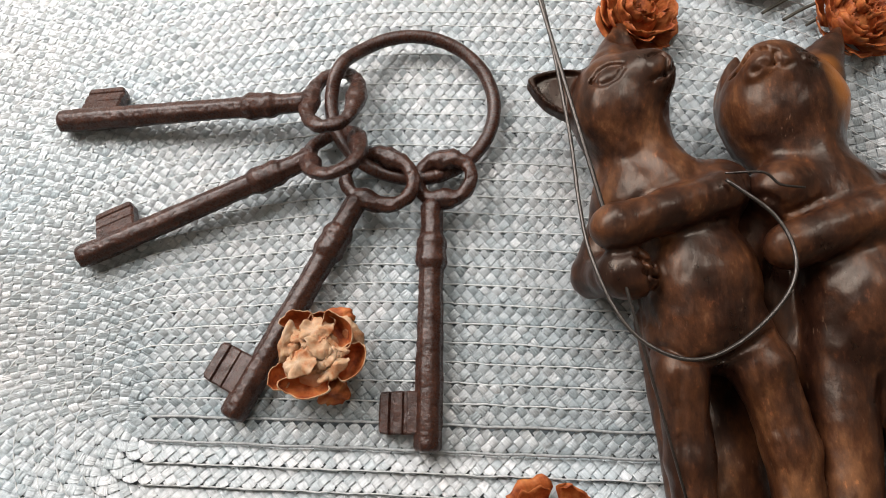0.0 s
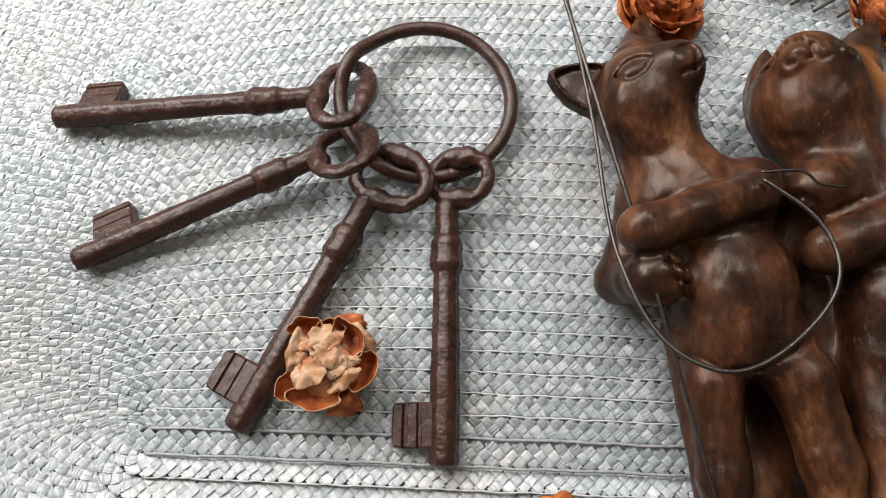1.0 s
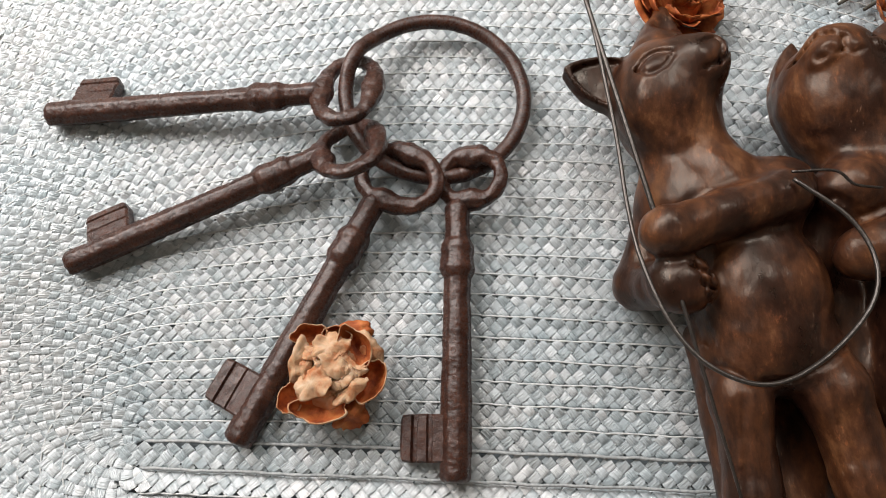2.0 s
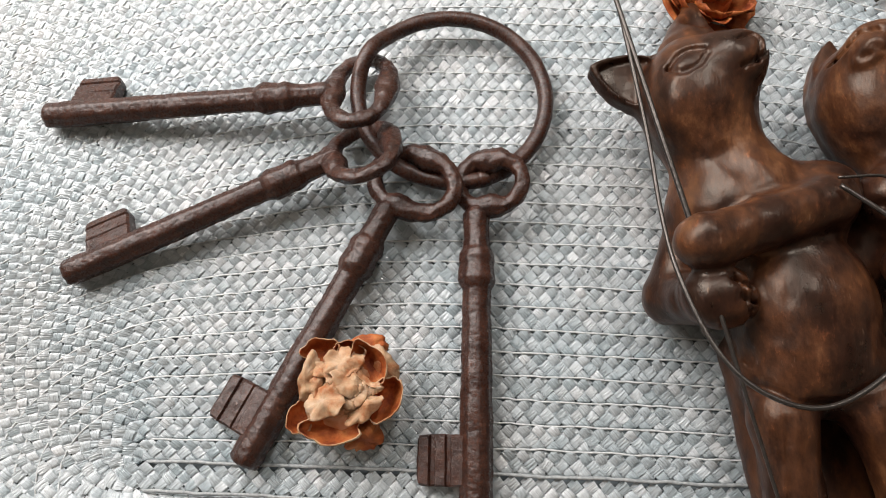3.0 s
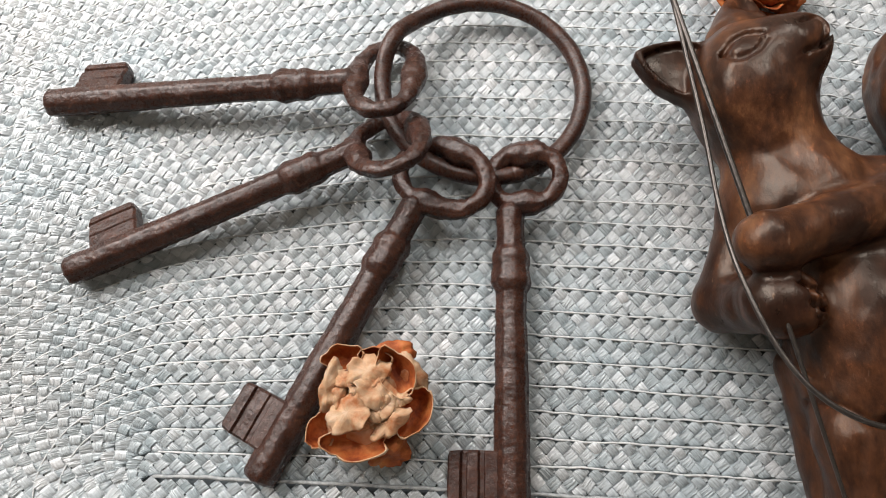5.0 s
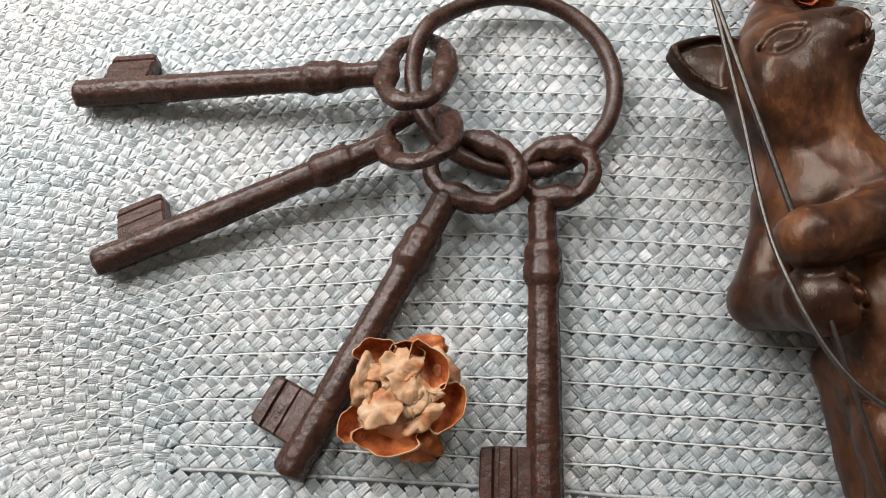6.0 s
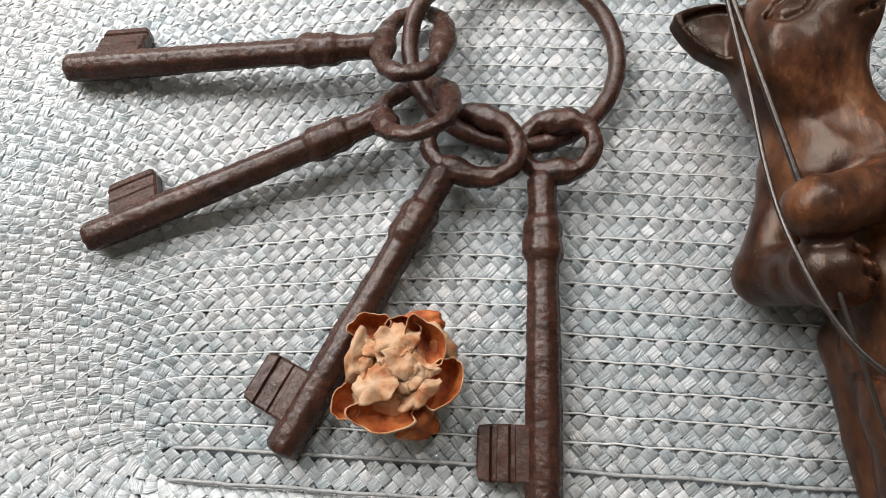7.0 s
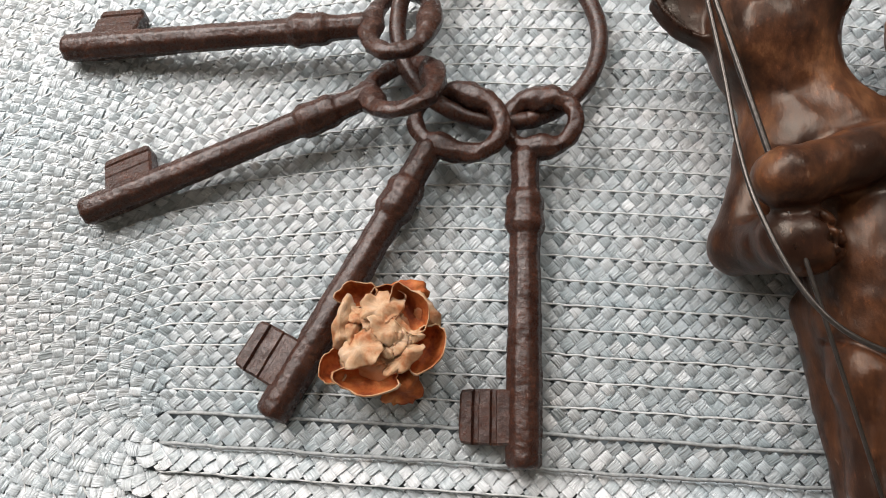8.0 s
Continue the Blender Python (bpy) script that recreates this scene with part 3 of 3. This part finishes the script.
def opened_rose(place, size, label, lean):
    """A rose head lying on its back: orange cups round a crumpled pale heart."""
    rose, add = rose_thing(label)
    mm = 0.001
    for k, (x, y, turn, long, broad, low, high, lift) in enumerate((
        (9.0, 9.6, -58, 8.6, 5.2, 10, 17.5, 0.6), (14.6, -2.2, 66, 8.4, 4.6, 7.5, 14.5, 1.0), (-2.4, -11.2, 2, 9.6, 5.0, 9, 15.0, 0.4),
        (-14.0, -7.8, 78, 6.0, 4.2, 5.5, 11.5, 1.0), (-8.2, 14.4, 14, 6.4, 3.8, 9, 14.5, 1.2), (1.6, 14.6, -8, 5.4, 3.2, 6, 14.5, 1.0),
    )):
        add(cup_mesh((x * mm, y * mm), turn, long * mm, broad * mm, low * mm, high * mm, lift * mm, 3.7 * k + 1.1), 0.00035)
    for k, (x, y, turn, long, broad, top, drop, mat) in enumerate((
        (7.0, 16.2, 12, 7.0, 4.4, 10.5, 3.0, PETAL), (8.0, -14.6, 40, 7.0, 6.0, 9.0, 3.0, PETAL), (13.6, 9.6, -60, 8.2, 4.6, 11.5, 4.0, PALE), (-8.5, -11.0, -30, 7.0, 4.2, 9.0, 3.0, PALE),
        (-12.4, 4.2, 76, 8.8, 3.6, 16.5, 4.0, PALE),
        (0.2, 10.4, 20, 7.2, 5.2, 17.4, 1.0, PALE), (4.2, 3.6, -25, 7.4, 5.2, 18.2, 1.2, PALE), (-5.4, -2.4, 30, 7.4, 5.8, 17.6, 1.2, PALE),
        (7.8, -4.8, 38, 7.4, 3.8, 17.0, 1.6, PALE), (-7.2, 8.4, 50, 3.6, 3.0, 16.8, 1.5, PALE), (10.6, 2.0, 20, 3.6, 2.4, 16.8, 1.5, PALE), (-0.6, 2.0, 0, 9.6, 9.0, 15.2, 1.0, PALE),
        (-3.0, 6.0, 110, 4.4, 2.8, 17.2, 0.8, PALE), (1.6, -2.0, 140, 4.0, 2.4, 17.0, 0.8, PALE), (-8.8, 2.6, 80, 4.2, 2.2, 16.2, 0.8, PALE), (3.2, 8.0, 60, 3.4, 2.0, 17.4, 0.8, PALE), (-1.4, -5.6, 10, 5.4, 2.2, 16.6, 0.8, PALE), (6.6, 0.4, 80, 3.0, 2.2, 17.8, 0.8, PALE),
    )):
        add(fold_mesh((x * mm, y * mm), turn, long * mm, broad * mm, top * mm, drop * mm, 5.3 * k + 0.7, mat))
    rose_heart(rose, 3, PALE, 1.15)
    rose.matrix_basis = pose(*place, *lean, 0) @ Matrix.Diagonal((size, size, size, 1))
    return rose


opened_rose((-0.0553, -0.0532, 0.0042), 0.93, "dried orange-brown rose head with a pale heart on a key", (4, 2))
dried_rose((0.0770, 0.1050, 0.0050), 70, 0.95, "dried orange rose head beside a carved cat's ear", 5, (18, 0))
dried_rose((0.1740, 0.1010, 0.0020), 130, 1.0, "dried orange rose head with stems beside a carved cat", 8, (15, -10))
dried_rose((0.0325, -0.1150, 0.0010), 200, 0.9, "dried orange rose head near the middle of the mat", 11)


# ---- carved cats ----
def egg(p, c, r, turn=0.0):
    q = p - np.array(c, np.float32)
    if turn:
        ca, sa = math.cos(radians(turn)), math.sin(radians(turn))
        q = np.stack([q[..., 0] * ca + q[..., 1] * sa, -q[..., 0] * sa + q[..., 1] * ca, q[..., 2]], -1)
    r = np.array(r, np.float32)
    k0, k1 = np.linalg.norm(q / r, axis=-1), np.linalg.norm(q / (r * r), axis=-1)
    return k0 * (k0 - 1) / np.maximum(k1, 1e-6)


def limb(p, a, b, ra, rb):
    a, b = np.array(a, np.float32), np.array(b, np.float32)
    ab = b - a
    h = np.clip(((p - a) @ ab) / (ab @ ab), 0, 1)
    return np.linalg.norm(p - a - h[..., None] * ab, axis=-1) - (ra + (rb - ra) * h)


def blend(a, b, k):
    h = np.clip(0.5 + 0.5 * (b - a) / k, 0, 1)
    return b + (a - b) * h - k * h * (1 - h)


def carve(a, b, k):
    return -blend(-a, b, k)


def surface(field, lo, hi, step):
    """A closed mesh on the zero surface of a field of distances (surface nets)."""
    axes = [np.arange(a, b + step, step, dtype=np.float32) for a, b in zip(lo, hi)]
    p = np.stack(np.meshgrid(*axes, indexing="ij"), -1)
    d = field(p)
    shape = np.array(d.shape)
    total, count = np.zeros((*(shape - 1), 3), np.float32), np.zeros(shape - 1, np.float32)
    cross = {}
    for ax in range(3):
        a = np.take(d, range(shape[ax] - 1), ax)
        b = np.take(d, range(1, shape[ax]), ax)
        hit = (a < 0) != (b < 0)
        cross[ax] = (hit, a < 0)
        t = np.where(hit, a / np.where(hit, a - b, 1), 0)
        pos = np.take(p, range(shape[ax] - 1), ax).copy()
        pos[..., ax] += t * step
        others = [o for o in range(3) if o != ax]
        for i in (0, 1):
            for j in (0, 1):
                sl = [slice(None)] * 3
                sl[others[0]] = slice(i, shape[others[0]] - 1 + i)
                sl[others[1]] = slice(j, shape[others[1]] - 1 + j)
                h = hit[tuple(sl)]
                total += pos[tuple(sl)] * h[..., None]
                count += h
    used = count > 0
    ids = np.full(used.shape, -1)
    ids[used] = np.arange(used.sum())
    verts = total[used] / count[used][:, None]
    faces = []
    for ax in range(3):
        hit, inside = cross[ax]
        o1, o2 = [(1, 2), (2, 0), (0, 1)][ax]
        idx = np.argwhere(hit)
        ok = (idx[:, o1] > 0) & (idx[:, o2] > 0) & (idx[:, o1] < shape[o1] - 1) & (idx[:, o2] < shape[o2] - 1)
        idx = idx[ok]
        e1, e2 = np.eye(3, dtype=int)[o1], np.eye(3, dtype=int)[o2]
        quad = np.stack([ids[tuple((idx - off).T)] for off in (e1 + e2, e2, 0 * e1, e1)], -1)
        flip = ~inside[tuple(idx.T)]
        quad[flip] = quad[flip][:, ::-1]
        faces.append(quad)
    return verts, np.concatenate(faces)


def score(p, d, depth, width, zmin, *points):
    """Cuts a shallow line along the surface, through points given in plan."""
    near = None
    for a, b in zip(points, points[1:]):
        a, b = np.array(a, np.float32), np.array(b, np.float32)
        ab, q = b - a, p[..., :2]
        h = np.clip(((q - a) @ ab) / (ab @ ab), 0, 1)
        off = np.linalg.norm(q - a - h[..., None] * ab, axis=-1) / width
        near = off if near is None else np.minimum(near, off)
    return d + np.where(p[..., 2] > zmin, depth * np.clip(1 - near * near, 0, 1), 0)


def ear(p, d, k, c, turn, length, width, thick, rim):
    """A pointed ear, hollowed on its upper side within a rim."""
    q = p - np.array(c, np.float32)
    ca, sa = math.cos(radians(turn)), math.sin(radians(turn))
    u, v = q[..., 0] * ca + q[..., 1] * sa, -q[..., 0] * sa + q[..., 1] * ca

    def leaf(l, w):
        r = (l * l + w * w) / (2 * w)
        return np.hypot(u, np.abs(v) + r - w) - r

    low = q[..., 2] + 10 * v * v  # the sides bend down
    solid = -blend(-leaf(length, width), -(np.abs(low) - thick), 0.0015)
    hollow = np.maximum(leaf(length - 2.2 * rim, width - rim), 0.0006 - low)
    return blend(d, carve(solid, hollow, 0.0012), k)


def seated_cat(p, spec):
    d = None
    for kind, k, *args in spec:
        if kind == "egg":
            e = egg(p, *args)
        elif kind == "limb":
            e = limb(p, *args)
        elif kind == "ear":
            d = ear(p, d, k, *args)
        if kind in ("egg", "limb"):
            d = e if d is None else blend(d, e, k)
        elif kind == "cut":
            d = carve(d, egg(p, *args), k)
        elif kind == "lid":
            d = blend(d, np.maximum(np.abs(egg(p, *args)) - 0.0008, d - 0.0011), k)
        elif kind == "line":
            d = score(p, d, k, *args)
    return np.maximum(d, 0.0016 - p[..., 2])


def knife_marks(v, seed):
    """Uneven hand carving: broad flats and small nicks."""
    v = rough_up(rough_up(v, 0.0008, 75, seed), 0.00032, 210, seed)
    v[:, 2] = np.maximum(v[:, 2], 0.0012)
    return v


CAT_ONE = [
    ("egg", 0.004, (0.0625, 0.0475, 0.0265), (0.0185, 0.0215, 0.0190), -20),
    ("egg", 0.008, (0.0735, 0.0530, 0.0395), (0.0098, 0.0098, 0.0095)),
    ("egg", 0.006, (0.0590, 0.0400, 0.0330), (0.0115, 0.0100, 0.0100)),
    ("ear", 0.003, (0.0490, 0.0505, 0.0270), -17, 0.0238, 0.0112, 0.0036, 0.0014),
    ("limb", 0.005, (0.0660, 0.0700, 0.0190), (0.0690, 0.0920, 0.0150), 0.0115, 0.0035),
    ("cut", 0.002, (0.0685, 0.0860, 0.0260), (0.0060, 0.0100, 0.0060), -8),
    ("limb", 0.010, (0.0655, 0.0360, 0.0235), (0.0740, 0.0140, 0.0215), 0.0150, 0.0165),
    ("egg", 0.010, (0.0795, 0.0040, 0.0215), (0.0210, 0.0190, 0.0190)),
    ("egg", 0.010, (0.0875, -0.0270, 0.0220), (0.0225, 0.0275, 0.0215)),
    ("line", 0.0008, 0.0045, 0.025, (0.0660, 0.0200), (0.0735, 0.0060), (0.0800, 0.0010)),
    ("line", 0.0008, 0.0045, 0.025, (0.0900, 0.0170), (0.0880, 0.0080), (0.0840, 0.0020)),
    ("egg", 0.008, (0.0975, 0.0075, 0.0300), (0.0115, 0.0115, 0.0115)),
    ("egg", 0.008, (0.0630, 0.0065, 0.0200), (0.0115, 0.0125, 0.0120)),
    ("limb", 0.003, (0.0945, 0.0020, 0.0400), (0.0560, -0.0122, 0.0425), 0.0078, 0.0085),
    ("egg", 0.002, (0.0545, -0.0125, 0.0430), (0.0095, 0.0088, 0.0090)),
    ("limb", 0.004, (0.0610, 0.0060, 0.0180), (0.0512, -0.0195, 0.0140), 0.0090, 0.0076),
    ("limb", 0.003, (0.0508, -0.0222, 0.0140), (0.0575, -0.0262, 0.0320), 0.0080, 0.0085),
    ("egg", 0.002, (0.0588, -0.0276, 0.0355), (0.0110, 0.0100, 0.0090)),
    ("egg", 0.008, (0.0895, -0.0470, 0.0200), (0.0205, 0.0135, 0.0175)),
    # Low web added between the legs to keep the shaded gap dark.
    ("egg", 0.003, (0.0940, -0.0950, 0.0040), (0.0170, 0.0480, 0.0060)),
    ("limb", 0.004, (0.0785, -0.0470, 0.0210), (0.0770, -0.0620, 0.0240), 0.0100, 0.0088),
    ("limb", 0.004, (0.0770, -0.0620, 0.0235), (0.0785, -0.0900, 0.0205), 0.0088, 0.0078),
    ("limb", 0.004, (0.0785, -0.0900, 0.0205), (0.0800, -0.1300, 0.0160), 0.0078, 0.0080),
    ("limb", 0.003, (0.0750, -0.0400, 0.0095), (0.0830, -0.1300, 0.0085), 0.0086, 0.0075),
    ("limb", 0.005, (0.1005, -0.0460, 0.0220), (0.1060, -0.0590, 0.0245), 0.0112, 0.0102),
    ("limb", 0.004, (0.1060, -0.0590, 0.0240), (0.1130, -0.0850, 0.0215), 0.0102, 0.0090),
    ("limb", 0.004, (0.1130, -0.0850, 0.0215), (0.1150, -0.1300, 0.0170), 0.0090, 0.0088),
    ("egg", 0.004, (0.0790, -0.1400, 0.0200), (0.0110, 0.0150, 0.0180)),
    ("egg", 0.004, (0.1130, -0.1400, 0.0200), (0.0110, 0.0150, 0.0180)),
    ("line", 0.0017, 0.0013, 0.030, (0.0503, 0.0488), (0.0535, 0.0538), (0.0571, 0.0556), (0.0610, 0.0545)),
    ("line", 0.0011, 0.0012, 0.030, (0.0503, 0.0488), (0.0516, 0.0465), (0.0547, 0.0457), (0.0587, 0.0478), (0.0610, 0.0520)),
    ("line", 0.0016, 0.0010, 0.030, (0.0815, 0.0545), (0.0795, 0.0505), (0.0749, 0.0478), (0.0710, 0.0462)),
    ("line", 0.0016, 0.0010, 0.030, (0.0703, 0.0558), (0.0754, 0.0578), (0.0776, 0.0545), (0.0768, 0.0480)),
    ("line", 0.0019, 0.0009, 0.030, (0.0612, -0.0227), (0.0651, -0.0324)),
    ("line", 0.0019, 0.0009, 0.030, (0.0600, -0.0241), (0.0670, -0.0258)),
    ("line", 0.0019, 0.0009, 0.030, (0.0620, -0.0290), (0.0680, -0.0295)),
    ("line", 0.0012, 0.0014, 0.020, (0.0690, -0.0510), (0.0780, -0.0575), (0.0910, -0.0570), (0.1070, -0.0470)),
    ("line", 0.0010, 0.0012, 0.020, (0.0674, -0.0224), (0.0662, -0.0355), (0.0690, -0.0450)),
    ("line", 0.0007, 0.0010, 0.025, (0.0740, -0.0620), (0.0745, -0.0950), (0.0760, -0.1200)),
    ("line", 0.0007, 0.0010, 0.022, (0.1010, -0.0600), (0.1070, -0.0850), (0.1090, -0.1200)),
]
CAT_TWO = [
    ("egg", 0.004, (0.1285, 0.0455, 0.0265), (0.0245, 0.0235, 0.0205)),
    ("egg", 0.008, (0.1200, 0.0560, 0.0405), (0.0105, 0.0095, 0.0090)),
    ("egg", 0.006, (0.1190, 0.0430, 0.0320), (0.0110, 0.0120, 0.0110)),
    ("limb", 0.006, (0.1480, 0.0660, 0.0200), (0.1620, 0.0880, 0.0190), 0.0115, 0.0020),
    ("ear", 0.004, (0.1140, 0.0530, 0.0170), 84, 0.0225, 0.0074, 0.0045, 0.0070),
    ("limb", 0.010, (0.1290, 0.0300, 0.0250), (0.1350, 0.0120, 0.0250), 0.0160, 0.0170),
    ("egg", 0.010, (0.1400, -0.0020, 0.0240), (0.0250, 0.0200, 0.0200)),
    ("egg", 0.010, (0.1460, -0.0340, 0.0240), (0.0230, 0.0280, 0.0220)),
    ("egg", 0.007, (0.1175, 0.0050, 0.0340), (0.0120, 0.0110, 0.0120)),
    ("egg", 0.007, (0.1640, 0.0040, 0.0280), (0.0130, 0.0120, 0.0120)),
    ("limb", 0.003, (0.1600, -0.0020, 0.0430), (0.1150, -0.0185, 0.0390), 0.0090, 0.0085),
    ("limb", 0.004, (0.1150, 0.0040, 0.0250), (0.1080, -0.0200, 0.0180), 0.0090, 0.0080),
    ("limb", 0.004, (0.1190, -0.0250, 0.0120), (0.1270, -0.0800, 0.0100), 0.0100, 0.0080),
    ("limb", 0.006, (0.1340, -0.0540, 0.0230), (0.1290, -0.1300, 0.0180), 0.0115, 0.0095),
    ("limb", 0.006, (0.1560, -0.0540, 0.0230), (0.1600, -0.1300, 0.0180), 0.0115, 0.0095),
    ("egg", 0.004, (0.1290, -0.1400, 0.0200), (0.0110, 0.0150, 0.0180)),
    ("egg", 0.004, (0.1600, -0.1400, 0.0200), (0.0110, 0.0150, 0.0180)),
    ("lid", 0.0010, (0.1130, 0.0510, 0.0430), (0.0040, 0.0026, 0.0060), 30),
    ("lid", 0.0010, (0.1300, 0.0540, 0.0430), (0.0045, 0.0026, 0.0060), -10),
    ("egg", 0.002, (0.1174, 0.0580, 0.0475), (0.0034, 0.0028, 0.0025)),
    ("line", 0.0013, 0.0009, 0.030, (0.1125, 0.0520), (0.1150, 0.0500), (0.1174, 0.0520)),
    ("line", 0.0013, 0.0009, 0.030, (0.1174, 0.0520), (0.1200, 0.0498), (0.1230, 0.0515)),
    ("egg", 0.003, (0.1145, 0.0535, 0.0460), (0.0035, 0.0030, 0.0030)),
    ("egg", 0.003, (0.1208, 0.0535, 0.0460), (0.0035, 0.0030, 0.0030)),
    ("line", 0.0015, 0.0010, 0.030, (0.1168, 0.0515), (0.1172, 0.0560)),
    ("line", 0.0015, 0.0010, 0.030, (0.1085, 0.0560), (0.1121, 0.0600), (0.1150, 0.0575)),
    ("line", 0.0015, 0.0010, 0.030, (0.1265, 0.0575), (0.1312, 0.0595), (0.1370, 0.0565)),
    ("line", 0.0010, 0.0012, 0.030, (0.1080, 0.0010), (0.1175, -0.0050), (0.1280, -0.0010)),
]
v, f = surface(lambda p: seated_cat(p, CAT_ONE), (0.020, -0.160, -0.002), (0.130, 0.104, 0.060), 0.0009)
tagged(part("cat_figurine", mesh_of("cat_figurine", knife_marks(v, 2.0), f, WOOD), None), "dark brown carved wooden cat on its back holding a fishing rod", "figurine")
v, f = surface(lambda p: seated_cat(p, CAT_TWO), (0.095, -0.160, -0.002), (0.190, 0.100, 0.062), 0.0010)
tagged(part("cat_figurine", mesh_of("cat_figurine", knife_marks(v, 6.0), f, WOOD_SPOT), None), "dark brown carved wooden cat looking up with an orange patch", "figurine")

# ---- fishing rod with its line ----
def smooth_path(points, n):
    """A smooth curve through a few points."""
    p = np.array(points, float)
    p = np.vstack([2 * p[0] - p[1], p, 2 * p[-1] - p[-2]])
    out = []
    for t in np.linspace(0, len(p) - 3 - 1e-6, n):
        i, u = int(t), t - int(t)
        a, b, c, d = p[i : i + 4]
        out.append(0.5 * (2 * b + (c - a) * u + (2 * a - 5 * b + 4 * c - d) * u * u + (3 * b - a - 3 * c + d) * u ** 3))
    return np.array(out)


rod = thing("fishing_rod", (0.0553, -0.0300, 0.0400), "thin dark metal fishing rod held in a carved cat's paws", "fishing rod")
v, f = tube([(0.0227, 0.1080, 0.0520), (0.0302, 0.0802, 0.0500), (0.0500, -0.0041, 0.0430), (0.0574, -0.0386, 0.0410), (0.0676, -0.0843, 0.0360), (0.0717, -0.1026, 0.0340)], [0.0007, 0.0008, 0.0009, 0.0006, 0.0005, 0.0005], 10)
part("pole", mesh_of("pole", v, f, WIRE), rod)
loop = smooth_path([(0.0227, 0.1080, 0.0520), (0.0310, 0.0802, 0.0500), (0.0392, 0.0277, 0.0450), (0.0415, -0.0043, 0.0450), (0.0437, -0.0245, 0.0480), (0.0503, -0.0448, 0.0500), (0.0596, -0.0568, 0.0520), (0.0739, -0.0614, 0.0530),
                    (0.0896, -0.0546, 0.0530), (0.1052, -0.0398, 0.0530), (0.1098, -0.0262, 0.0530), (0.1055, -0.0117, 0.0520), (0.0920, 0.0024, 0.0500)], 120)
v, f = tube(loop, 0.00072, 8)
part("fishing_line", mesh_of("fishing_line", v, f, WIRE), rod, "dark wire bent into a loop")
v, f = tube(smooth_path([(0.0924, 0.0053, 0.0490), (0.1051, 0.0052, 0.0500), (0.1110, 0.0010, 0.0490), (0.1198, 0.0002, 0.0480)], 30), 0.0005, 6)
part("hook", mesh_of("hook", v, f, WIRE), rod)

# ---- dark stone and stems at the far rim ----
v, f = tube([(0.138 + a, 0.1275, 0.010) for a in np.linspace(-0.019, 0.019, 14)], [0.0098 * math.sqrt(max(0.02, 1 - (a / 0.0195) ** 2)) for a in np.linspace(-0.019, 0.019, 14)], 18)
tagged(part("polished_stone", mesh_of("polished_stone", v, f, BLACK), None), "small black polished stone lying on the mat", "stone")
stem = thing("dry_stem", (0.150, 0.112, 0.0015), "three thin dark dry stems beside a dried rose", "stem")
for a, b in (((0.140, 0.111, 0.003), (0.161, 0.122, 0.004)), ((0.149, 0.107, 0.003), (0.168, 0.1165, 0.005)), ((0.159, 0.104, 0.003), (0.172, 0.110, 0.006))):
    v, f = tube(smooth_path([a, ((a[0] + b[0]) / 2, (a[1] + b[1]) / 2 + 0.0006, 0.004), b], 12), 0.0008, 7)
    part("twig", mesh_of("twig", v, f, STEM), stem)
